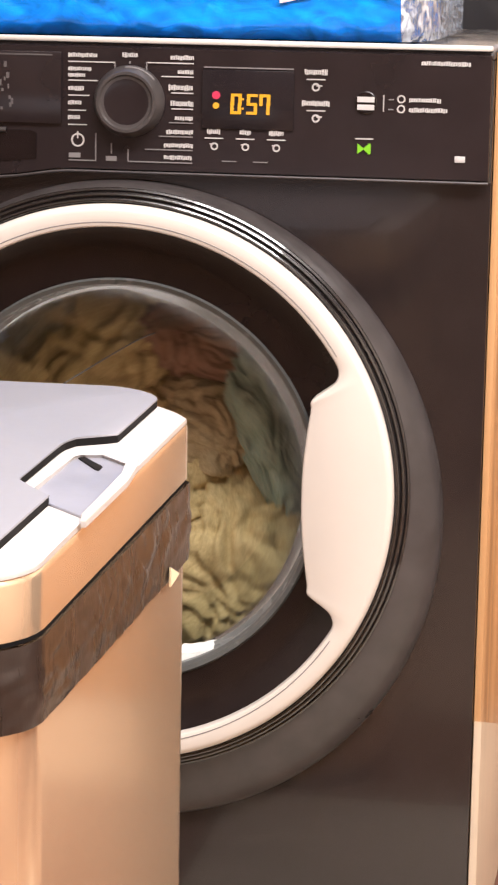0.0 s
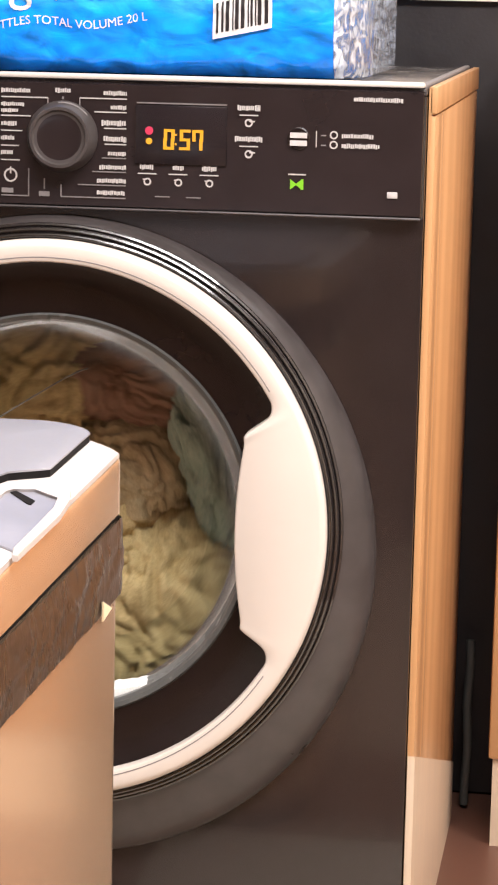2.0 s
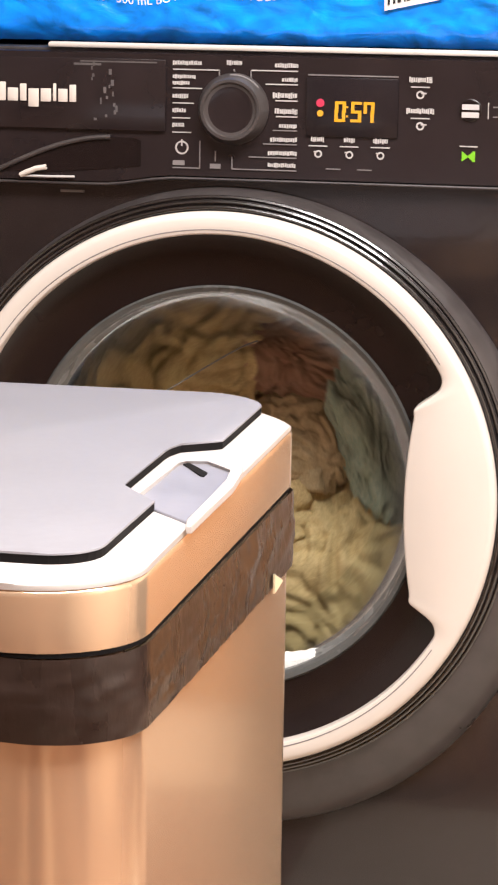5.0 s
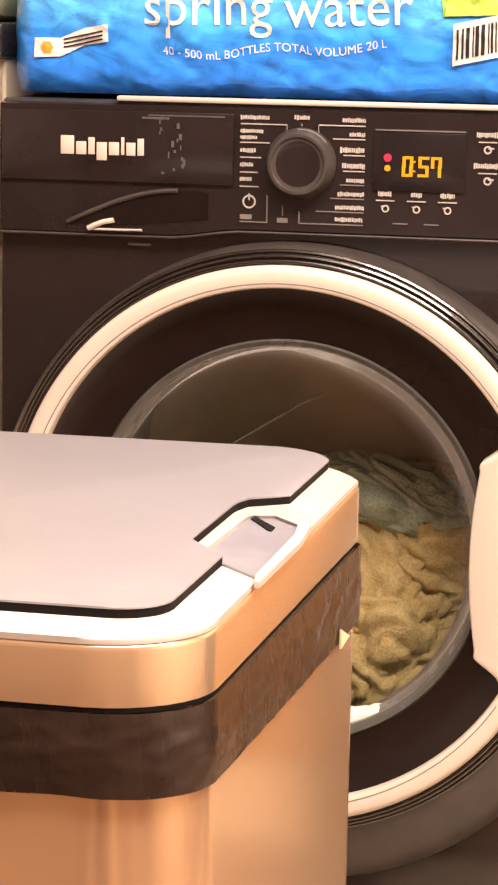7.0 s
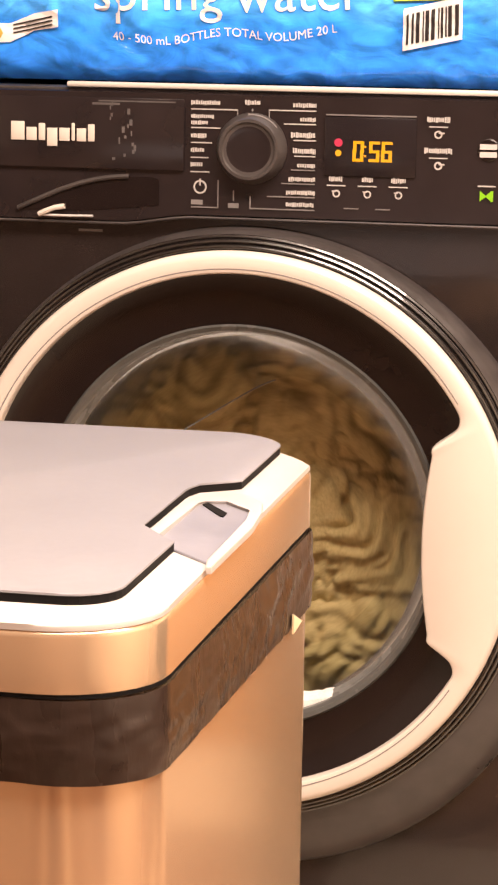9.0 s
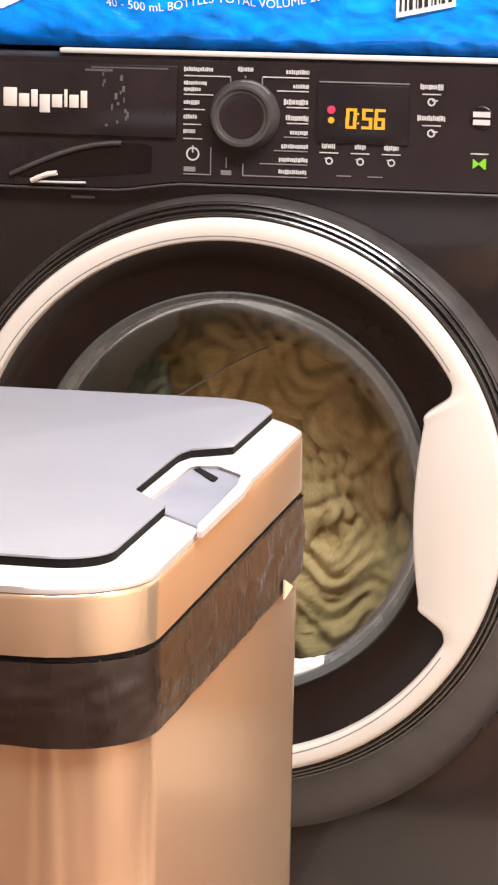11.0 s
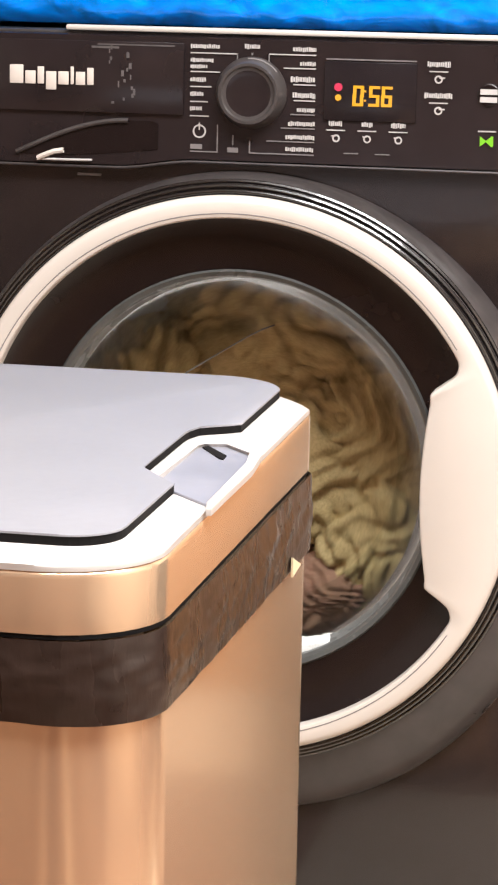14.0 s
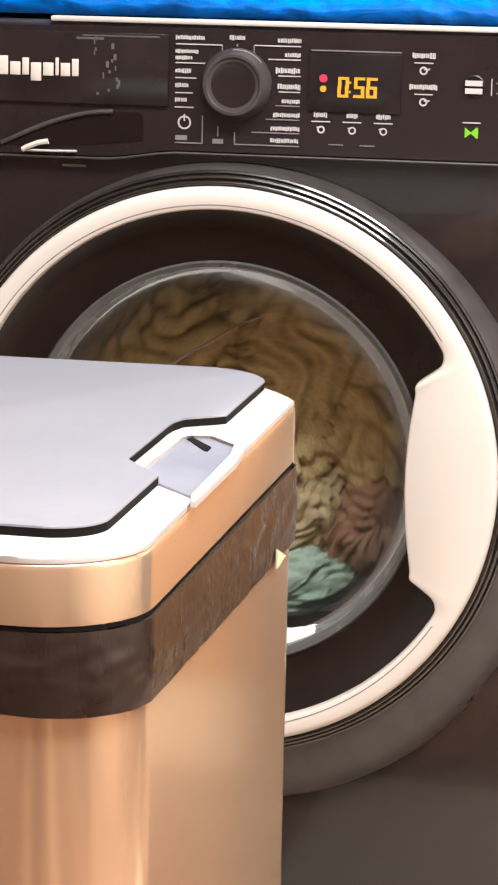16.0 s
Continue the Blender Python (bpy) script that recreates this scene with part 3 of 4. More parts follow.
def drawer(wm):
    """Detergent drawer: front plate and the scooped grip under it."""
    d = boxed("detergent_drawer", (-HW + 0.004, -0.0790, -0.0155, -0.012, 0.7745, 0.8375), PANEL, wm, "glossy drawer front with drip marks", bevel=0.0015)
    # grip recess: a dark scoop bounded by an arched lip
    bm = bmesh.new()
    pts_top, pts_low = [], []
    for i in range(25):
        k = i / 24
        x = -0.232 + k * 0.13
        arch = 0.7375 + 0.031 * math.sin(min(1, k / 0.8) * math.pi / 2) if k < 0.98 else 0.766
        pts_top.append((x, arch))
        pts_low.append((x, 0.7365 + 0.012 * max(0, k - 0.4)))
    a = [bm.verts.new((x, -0.0128, z)) for x, z in pts_top]
    b = [bm.verts.new((x, -0.0128, z)) for x, z in pts_low]
    for i in range(24):
        bm.faces.new((a[i], a[i + 1], b[i + 1], b[i]))
    part("grip_recess", bm, GLOSS, wm, "dark glossy grip recess")
    part("grip_lip", tube([(x, -0.0135, z) for x, z in pts_top[:20]], 0.0022, 8), MOULD, wm, smooth=True)
    # highlights on the dark grip lip, put in as white and pale tubes
    part("grip_highlight", tube([(-0.212, -0.0145, 0.7325), (-0.206, -0.0155, 0.7355), (-0.197, -0.0155, 0.739), (-0.188, -0.015, 0.7405)], 0.0024, 8), WHITE, wm, "white highlight modelled on the grip lip", smooth=True)
    part("grip_highlight", tube([(-0.212, -0.0142, 0.732), (-0.185, -0.0142, 0.732), (-0.162, -0.0142, 0.7325)], 0.0011, 8), PRINT, wm, smooth=True)
    bar(-0.168, 0.7185, 0.022, 0.0022, PRINT_DIM, wm, -0.0002)
    # streaks of dried detergent
    rnd = random.Random(4)
    for i in range(16):
        bar(-0.143 + rnd.uniform(-0.006, 0.014) * (1 + i / 20), 0.832 - i * 0.0032, rnd.uniform(0.001, 0.003), rnd.uniform(0.002, 0.006), DRIP, d, -0.0157, "dried_drip", 0.0003)
    bar(-0.122, 0.8345, 0.07, 0.0012, DRIP, d, -0.0157, "dried_drip", 0.0003)
    bar(-0.15, 0.832, 0.025, 0.002, DRIP, d, -0.0157, "dried_drip", 0.0003)
    # maker's mark as plain white shapes
    x = -0.2375
    for w, h, dz in ((0.0125, 0.0165, 0.0), (0.0095, 0.0115, -0.0025), (0.006, 0.015, -0.0005), (0.0095, 0.016, -0.005), (0.0095, 0.0115, -0.0025), (0.003, 0.0155, 0.0), (0.0085, 0.0115, -0.0025), (0.006, 0.015, -0.0005)):
        boxed("mark", (x, x + w, -0.0165, -0.0155, 0.8065 + dz - h / 2, 0.8065 + dz + h / 2), WHITE, d, bevel=0.0004)
        x += w + 0.0018


def knob(wm):
    kx, kz = -0.0185, 0.796
    k = part("programme_knob", revolve([(0.0312, -0.012), (0.0312, -0.016), (0.0285, -0.020), (0.0275, -0.027), (0.0262, -0.0288), (0.0238, -0.0288), (0.0225, -0.0272), (0.0, -0.0225)], kx, kz, 48), MOULD, wm, "dark rotary programme knob", True)
    part("knob_dish", revolve([(0.0222, -0.0271), (0.0215, -0.0268), (0.015, -0.0262), (0.0, -0.0260)], kx, kz, 40), PANEL, k, "dark dished knob face", True)
    # highlight on the knob's upper edge, drawn as a grey arc
    part("knob_glint", tube([(kx + 0.0295 * math.cos(radians(a)), -0.0178, kz + 0.0295 * math.sin(radians(a))) for a in range(40, 100, 5)], 0.0009, 6), PRINT_DIM, k, smooth=True)


def segment_digit(parent, x, z, w, h, code):
    """Seven-segment digit; code names the lit segments. Returns the lit pieces by name."""
    t, sl = 0.0024, 0.06
    spans = {"a": (x, z + h, x + w, z + h), "d": (x, z, x + w, z), "g": (x, z + h / 2, x + w, z + h / 2),
             "b": (x + w, z + h / 2, x + w, z + h), "c": (x + w, z, x + w, z + h / 2), "e": (x, z, x, z + h / 2), "f": (x, z + h / 2, x, z + h)}
    lit = []
    for k, key in enumerate(code):
        x0, z0, x1, z1 = spans[key]
        x0, x1 = x0 + sl * (z0 - z), x1 + sl * (z1 - z)
        back = 0.0002 * code[:k].count(key)
        lit.append(boxed("digit_segment", (min(x0, x1) - t / 2, max(x0, x1) + t / 2, -0.0152 + back, -0.0144 + back, min(z0, z1) - t / 2, max(z0, z1) + t / 2), AMBER, parent))
    return lit


LAST_DIGIT = []
DIGIT_W, DIGIT_H = 0.0066, 0.0152


def display(wm):
    d = boxed("display_window", (0.046, 0.1265, -0.0142, -0.012, 0.7745, 0.8255), DARK_SMOKE, wm, "smoked display with amber remaining-time digits", bevel=0.001)
    for x, code in ((0.0715, "abcdef"), (0.0855, "acdfg"), (0.0965, "aaabcf")):
        LAST_DIGIT[:] = segment_digit(d, x + 0.0008, 0.7888, DIGIT_W, DIGIT_H, code)
    bm = bmesh.new()
    for z in (0.7925, 0.8005):
        box(bm, 0.0812, 0.0829, -0.0152, -0.0144, z - 0.0008, z + 0.0008)
    part("colon", bm, AMBER, d)
    part("warning_light", disc(0.0585, 0.8035, 0.0036, -0.0146), RED_GLOW, d, "glowing red symbol")
    part("warning_light", disc(0.0585, 0.7945, 0.0028, -0.0146), AMBER, d)
    bar(0.0865, 0.8272, 0.079, 0.0011, PRINT_DIM, wm)
    for x in (0.0705, 0.098):
        bar(x, 0.7465, 0.013, 0.0009, PRINT_DIM, wm)


def disc(cx, cz, r, y, n=16, inner=0.0):
    if inner:
        return revolve([(inner, y), (inner, y - 0.0006), (r, y - 0.0006), (r, y)], cx, cz, n, True)
    return revolve([(r, y), (r, y - 0.0006), (0.0, y - 0.0006)], cx, cz, n)


def legends(wm):
    """White printed legends that cannot be read: plain bars, lines and small symbols."""
    P, D = PRINT, PRINT_DIM
    rows = ((0.8348, 0.026, 0.0042), (0.823, 0.021, 0.0038), (0.8175, 0.016, 0.0038), (0.806, 0.014, 0.004), (0.7935, 0.0125, 0.0042), (0.781, 0.0115, 0.0045))
    for z, w, h in rows:
        legend(-0.0735 + w / 2, z, w, h, P, wm, int(z * 1e4))
    for z, x1 in ((0.8292, -0.0318), (0.813, -0.047), (0.8, -0.0545), (0.787, -0.0575), (0.7745, -0.0565)):
        bar((-0.0735 + x1) / 2, z, x1 + 0.0735, 0.001, P, wm)
    bar(-0.0318, 0.8255, 0.001, 0.0075, D, wm)
    right = ((0.8345, 0.0205, 0.0045), (0.8222, 0.014, 0.004), (0.8088, 0.022, 0.0052), (0.795, 0.02, 0.0052), (0.7825, 0.016, 0.0042), (0.7705, 0.0235, 0.0042), (0.7588, 0.0255, 0.0042), (0.7482, 0.0255, 0.004))
    for z, w, h in right:
        legend(0.038 - w / 2, z, w, h, P, wm, int(z * 1e4))
    for z, x0 in ((0.8298, -0.0035), (0.8182, 0.0095), (0.8042, 0.0185), (0.7905, 0.019), (0.7785, 0.0165), (0.7665, 0.008), (0.7548, -0.0045), (0.7438, -0.0195)):
        bar((0.038 + x0) / 2, z, 0.038 - x0, 0.001, P if z > 0.78 else D, wm)
    bar(-0.0035, 0.8255, 0.001, 0.0085, D, wm)
    bar(-0.0195, 0.749, 0.001, 0.0105, D, wm)
    legend(-0.0185, 0.8358, 0.0135, 0.0045, P, wm, 5)
    bar(-0.0185, 0.8295, 0.0014, 0.0022, D, wm)
    bar(-0.0345, 0.7458, 0.0095, 0.0042, D, wm)
    bar(-0.0345, 0.7545, 0.001, 0.009, D, wm)
    part("power_symbol", disc(-0.0648, 0.7612, 0.006, -0.0122, 24, 0.0046), P, wm)
    bar(-0.0648, 0.7655, 0.0012, 0.006, P, wm)
    bar(-0.0675, 0.7478, 0.0105, 0.0042, D, wm)
    bar(-0.0605, 0.7435, 0.025, 0.001, D, wm)
    bar(-0.0485, 0.7555, 0.001, 0.024, D, wm)
    for x, w in ((0.0568, 0.0125), (0.0842, 0.0095), (0.1115, 0.0125)):
        legend(x, 0.7718, w, 0.0048, P, wm, int(x * 1e4))
        bar(x, 0.7662, 0.0165, 0.001, P, wm)
        part("symbol", disc(x + 0.0003, 0.7592, 0.0034, -0.0122, 12, 0.0021), P, wm)
        bar(x - 0.002, 0.7612, 0.0035, 0.001, P, wm)
    for x, z, w in ((0.1452, 0.8252, 0.0198), (0.1457, 0.7985, 0.0245)):
        legend(x, z, w, 0.005, P, wm, int(x * 1e4))
        bar(x, z - 0.0062, 0.0162, 0.001, P, wm)
        part("symbol", disc(x, z - 0.0128, 0.0036, -0.0122, 12, 0.0022), P, wm)
        bar(x + 0.003, z - 0.0115, 0.005, 0.0012, P, wm)
    b = part("start_key", revolve([(0.0098, -0.012), (0.0098, -0.0132), (0.0088, -0.0138), (0.0, -0.0138)], 0.189, 0.8005, 24), GLOSS, wm)
    bar(0.189, 0.8032, 0.0148, 0.0046, P, b, -0.0138)
    bar(0.189, 0.7965, 0.0148, 0.0046, P, b, -0.0138)
    bar(0.2042, 0.8003, 0.0008, 0.014, P, wm)
    for z, x1 in ((0.8036, 0.2537), (0.7952, 0.2592)):
        bar(0.2105, z, 0.0045, 0.001, D, wm)
        part("symbol", disc(0.2193, z + 0.0006, 0.0036, -0.0122, 12, 0.0024), P, wm)
        legend((0.2262 + x1) / 2, z, x1 - 0.2262, 0.0042, P, wm, int(x1 * 1e4))
    legend(0.257, 0.835, 0.0425, 0.0042, P, wm, 77)
    boxed("capacity_mark", (0.2665, 0.2755, -0.0132, -0.012, 0.7515, 0.757), P, wm, bevel=0.0005)
    # start and pause symbol, lit green
    bm = bmesh.new()
    for x0, s in ((0.1825, 1), (0.1885, -1)):
        vs = [bm.verts.new((x0 + (0 if s > 0 else 0.004), -0.0132, 0.7655)), bm.verts.new((x0 + (0 if s > 0 else 0.004), -0.0132, 0.7565)), bm.verts.new((x0 + (0.006 if s > 0 else -0.0015), -0.0132, 0.761))]
        bm.faces.new(vs)
    box(bm, 0.1918, 0.194, -0.0138, -0.0128, 0.7565, 0.7655)
    part("start_light", bm, GREEN_GLOW, wm, "glowing green start symbol")
    bar(0.1882, 0.7695, 0.0155, 0.0011, PRINT, wm)


def ring_outline():
    """White door ring with its wide grip: outer circle and an inner edge that swells inwards at the grip."""
    dense, count = 7200, 1100

    def grip(deg):
        dz = 0.1735 * math.tan(radians(deg))
        return (0.1695 + 0.0080 * (dz / 0.0837) ** 2) / math.cos(radians(deg))

    curve = []
    for i in range(dense):
        a = 2 * math.pi * i / dense
        k = abs((math.degrees(a) + 180) % 360 - 180)
        r = 0.2305
        if k < 24.6:
            r = grip(k)
        elif k < 30.6:
            # rounded shoulder, then a hollow that runs into the ring
            u = (k - 24.6) / 6.0
            a1, a2 = min(1, max(0, (u - 0.2) / 0.32)), max(0, (u - 0.3) / 0.7)
            f = 0.6 * a1 * a1 * (3 - 2 * a1) + 0.4 * (1 - (1 - a2) ** 2)
            r = grip(24.6) + (0.2305 - grip(24.6)) * f
        curve.append((r * math.cos(a), r * math.sin(a)))
    # even steps along the edge, then softened corners
    run = np.cumsum([0.0] + [math.dist(p, q) for p, q in zip(curve, curve[1:] + curve[:1])])
    want = np.linspace(0, run[-1], count, endpoint=False)
    loop = np.array(curve + curve[:1])
    even = np.stack([np.interp(want, run, loop[:, k]) for k in (0, 1)], axis=1)
    for _ in range(7):
        even = 0.25 * np.roll(even, 1, axis=0) + 0.5 * even + 0.25 * np.roll(even, -1, axis=0)
    inner = [(CX + float(x), CZ + float(z)) for x, z in even]
    outer = [(CX + 0.2505 * float(x) / math.hypot(x, z), CZ + 0.2505 * float(z) / math.hypot(x, z)) for x, z in even]
    return outer, inner


def door(wm):
    d = empty("door")
    d.parent = wm
    tagged(d, "round porthole door with a white ring and grip")
    # dark outer moulding: narrow over the top, widening below and towards the grip as it flares to the front panel
    bm = bmesh.new()
    n = 144
    prof = [(1.0, 0.0), (0.985, -0.004), (0.90, -0.011), (0.70, -0.019), (0.42, -0.026), (0.15, -0.0315), (0.0, -0.0335), (-0.02, -0.030)]
    rings = []
    for k, y in prof:
        ring = []
        for i in range(n):
            a = 2 * math.pi * i / n
            wide = 0.268 + 0.05 * ((1 - math.cos(a - radians(100))) / 2) ** 1.68
            r = 0.2636 + (wide - 0.2636) * k
            ring.append(bm.verts.new((CX + r * math.cos(a), y, CZ + r * math.sin(a))))
        rings.append(ring)
    for a, b in zip(rings, rings[1:]):
        for i in range(n):
            bm.faces.new((a[i], a[(i + 1) % n], b[(i + 1) % n], b[i]))
    part("outer_moulding", bm, MOULD, d, "satin black outer moulding", True)
    # three narrow polished bevels between the moulding and the white ring
    for r0, y0, r1, y1 in ((0.2618, -0.0365, 0.2634, -0.0355), (0.2578, -0.0408, 0.2594, -0.0398), (0.2538, -0.0446, 0.2551, -0.0438)):
        part("bevel", revolve([(r1 + 0.0004, y1 + 0.0016), (r1, y1), (r0, y0), (r0 - 0.0016, y0 + 0.0004), (r0 - 0.0023, y0 + 0.0018)], CX, CZ, 120), BEAD, d, smooth=True)
    part("bevel_bed", revolve([(0.2640, -0.0325), (0.2500, -0.0430), (0.2480, -0.030)], CX, CZ, 120), MOULD, d, smooth=True)
    # white ring and grip
    outer, inner = ring_outline()
    bm = bmesh.new()
    n = len(outer)

    tang = [(Vector((inner[(i + 1) % n][0], inner[(i + 1) % n][1])) - Vector((inner[i - 1][0], inner[i - 1][1]))).normalized() for i in range(n)]

    def inset(i, w):
        return inner[i][0] + tang[i].y * w, inner[i][1] - tang[i].x * w

    def rim(i, r):
        return CX + (outer[i][0] - CX) * r / 0.2505, CZ + (outer[i][1] - CZ) * r / 0.2505

    layers = [(rim, 0.2505, -0.038), (rim, 0.2505, -0.046), (rim, 0.2494, -0.0495), (rim, 0.2468, -0.0520), (rim, 0.2440, -0.0528),
              (inset, 0.0020, -0.0528), (inset, 0.0011, -0.0522), (inset, 0.0004, -0.0505), (inset, 0.0, -0.0470), (inset, 0.0, -0.030)]
    rings = []
    for place, w, y in layers:
        ring = []
        for i in range(n):
            px, pz = place(i, w)
            ring.append(bm.verts.new((px, y, pz)))
        rings.append(ring)
    for a, b in zip(rings, rings[1:]):
        for i in range(n):
            bm.faces.new((a[i], a[(i + 1) % n], b[(i + 1) % n], b[i]))
    part("door_ring", bm, WHITE, d, "white plastic ring widening into a grip", True)
    # fine grey tube that stands for the groove's shade along the ring's inner lip
    lip = []
    for i in range(121):
        a = radians(32.5 + 295 * i / 120)
        lip.append((CX + 0.2352 * math.cos(a), -0.0526, CZ + 0.2352 * math.sin(a)))
    part("ring_lip", tube(lip, 0.0006, 6), PRINT_DIM, d, "fine grey line for the shade in the ring's groove", True)
    # black dished collar round the glass
    part("collar", revolve([(0.232, -0.042), (0.226, -0.036), (0.205, -0.028), (0.190, -0.025), (0.1835, -0.024), (0.1815, -0.018)], CX, CZ, 120), GLOSS, d, "gloss black dished collar", True)
    # glass bowl: a steep wall, and a back face whose upper edge is cut off straight and aslant
    def face_edge(a, r):
        c = math.cos(a - radians(123))
        cutoff = 0.099 / c if c > 0.5 else 9.0
        return r * (1 + (r / cutoff) ** 14) ** (-1 / 14)

    def bowl(name, layers, material, label, cap):
        bm = bmesh.new()
        n = 144
        rings = []
        for r, y, k in layers:
            ring = []
            for i in range(n):
                a = 2 * math.pi * i / n
                q = r + (face_edge(a, 0.133) * r / 0.133 - r) * k
                ring.append(bm.verts.new((CX + q * math.cos(a), y, CZ + q * math.sin(a))))
            rings.append(ring)
        for a, b in zip(rings, rings[1:]):
            for i in range(n):
                bm.faces.new((a[i], a[(i + 1) % n], b[(i + 1) % n], b[i]))
        if cap:
            bm.faces.new(rings[-1])
        return part(name, bm, material, d, label, True)

    bowl("glass_wall", [(0.1825, -0.022, 0), (0.1812, -0.012, 0), (0.1795, 0.0, 0), (0.1765, 0.012, 0), (0.170, 0.024, 0.1), (0.158, 0.036, 0.45), (0.143, 0.046, 0.85), (0.1345, 0.050, 1)], GLASS_WALL, "thick moulded glass wall", False)
    ridge = [(CX + face_edge(radians(a), 0.133) * math.cos(radians(a)), 0.049, CZ + face_edge(radians(a), 0.133) * math.sin(radians(a))) for a in range(82, 196, 2)]
    part("glass_ridge", tube(ridge, 0.0007, 6), PALE_LIP, d, "fine moulded ridge in the glass", True)
    bowl("glass_face", [(0.132, 0.051, 1), (0.12, 0.053, 1), (0.06, 0.056, 1), (0.01, 0.0565, 1)], GLASS, "clear back face of the bowl", True)
    # raised white patch along the lowest part of the bowl
    bm = bmesh.new()
    low = []
    for i in range(41):
        a = radians(-118 + 58 * i / 40)
        h = 0.016 * math.sin(math.pi * i / 40) ** 0.6 * (0.8 + 0.4 * noise.noise(Vector((i * 0.5, 0, 0))))
        low.append([bm.verts.new((CX + r * math.cos(a), y, CZ + r * math.sin(a))) for r, y in ((0.1772, -0.004), (0.1774 - 0.7 * h, -0.003), (0.1765 - h, 0.004), (0.1735 - h * 0.8, 0.013), (0.1745, 0.014))])
    for p, q in zip(low, low[1:]):
        for k in range(4):
            bm.faces.new((p[k], p[k + 1], q[k + 1], q[k]))
    part("bowl_patch", bm, BOWL_WHITE, d, "white patch in the lowest part of the bowl", True)
    part("glass_rim", revolve([(0.1836, -0.0245), (0.1818, -0.0266), (0.178, -0.0245), (0.1755, -0.018)], CX, CZ, 96), GLASS_RIM, d, "grey glass rim", True)
    # pale ring added to give the highlight along the glass's lower edge
    part("bowl_lip_glint", revolve([(0.1788, -0.02), (0.1775, -0.008), (0.1742, 0.006), (0.1725, 0.010)], CX, CZ, 96), PALE_LIP, d, "pale ring added for the highlight on the glass's inner lip", True)
    # door seal behind
    part("seal", revolve([(0.2, 0.002), (0.195, 0.004), (0.192, 0.012), (0.191, 0.03), (0.189, 0.045), (0.188, 0.058), (0.189, 0.07), (0.195, 0.083), (0.2, 0.085)], CX, CZ, 96), RUBBER, d, "grey rubber door seal", True)


def inside(wm):
    drum = empty("drum", CX, 0.0, CZ)
    drum.parent = wm
    tagged(drum, "turning stainless steel drum")
    part("drum_shell", revolve([(0.193, 0.086), (0.225, 0.094), (0.242, 0.115), (0.244, 0.35), (0.235, 0.362), (0.0, 0.366)], 0, 0, 72), STEEL, drum, "perforated steel drum", True)
    for k in range(3):
        a = radians(120 * k + 30)
        bm = bmesh.new()
        box(bm, 0.19, 0.243, 0.13, 0.345, -0.02, 0.02, 0.012, 3)
        bmesh.ops.rotate(bm, verts=bm.verts, cent=(0, 0, 0), matrix=Matrix.Rotation(-a, 3, "Y"))
        part("lifter", bm, MOULD, drum, smooth=True)
    return drum


machine, drum = washing_machine()

# ======== laundry ========


def garment(name, material, size, seed, label):
    """A crumpled bundle of cloth with deep folds."""
    bm = bmesh.new()
    bmesh.ops.create_icosphere(bm, subdivisions=6, radius=1.0)
    o = Vector((seed * 7.3, seed * 3.1, seed * 1.7))
    rnd = random.Random(seed)
    axes = [Vector((rnd.uniform(-1, 1), rnd.uniform(-0.4, 0.4), rnd.uniform(-1, 1))).normalized() for _ in range(3)]
    for v in bm.verts:
        d = v.co.normalized()
        warp = noise.noise_vector(d * 1.5 + o)
        f = 0.0
        for k, ax in enumerate(axes):
            u = (d + 0.55 * warp).dot(ax)
            gate = 0.5 + 0.5 * noise.noise(d * 1.8 + o * (k + 2))
            f += (abs(math.sin(u * (7.0 + 4.0 * k) + k)) ** 0.55) * gate
        r = 0.74 + 0.20 * f + 0.10 * noise.noise(d * 1.2 + o) + 0.05 * noise.noise((d + 0.5 * warp) * 8 + o)
        v.co = Vector((d.x * size[0], d.y * size[1], d.z * size[2])) * r
    ob = part(name, bm, material)
    for p in ob.data.polygons:
        p.use_smooth = True
    return tagged(ob, label, "laundry", "laundry in the drum")


# name, material, size, label, radius and angle about the drum's axis, depth, settled x, z and depth
LAUNDRY = [
    ("towel", KHAKI, (0.125, 0.075, 0.115), "wet khaki towel tumbling behind the glass", 0.035, -60, 0.165, 0.05, -0.075, 0.165),
    ("towel", KHAKI, (0.105, 0.07, 0.09), "wet khaki towel tumbling behind the glass", 0.120, 20, 0.155, 0.12, -0.055, 0.165),
    ("towel", KHAKI, (0.105, 0.07, 0.09), "wet khaki towel tumbling behind the glass", 0.120, -50, 0.16, 0.06, -0.13, 0.15),
    ("towel", KHAKI, (0.105, 0.065, 0.09), "wet khaki towel tumbling behind the glass", 0.125, -120, 0.155, -0.06, -0.12, 0.15),
    ("towel", KHAKI, (0.10, 0.065, 0.085), "wet khaki towel tumbling behind the glass", 0.125, 195, 0.165, -0.1, -0.055, 0.165),
    ("shirt", TEAL, (0.095, 0.04, 0.036), "wet teal cotton shirt tumbling behind the glass", 0.125, 90, 0.141, 0.085, 0.012, 0.14),
    ("shirt", ROSE, (0.07, 0.04, 0.045), "wet dusty red shirt tumbling behind the glass", 0.125, 145, 0.15, -0.02, -0.03, 0.28),
    ("shirt", BROWN, (0.06, 0.04, 0.05), "wet dark brown shirt tumbling behind the glass", 0.06, 115, 0.145, 0.0, -0.08, 0.30),
]
CLOTHES = []
for i, (nm, mt, sz, lb, *_rest) in enumerate(LAUNDRY):
    CLOTHES.append(garment(nm, mt, sz, i + 1, lb))

# ======== bottle pack on the machine ========
PX0, PX1, PZ0, PZ1 = -0.298, 0.236, TOP + 0.001, TOP + 0.205
PLACE = (-0.024, 0.19)


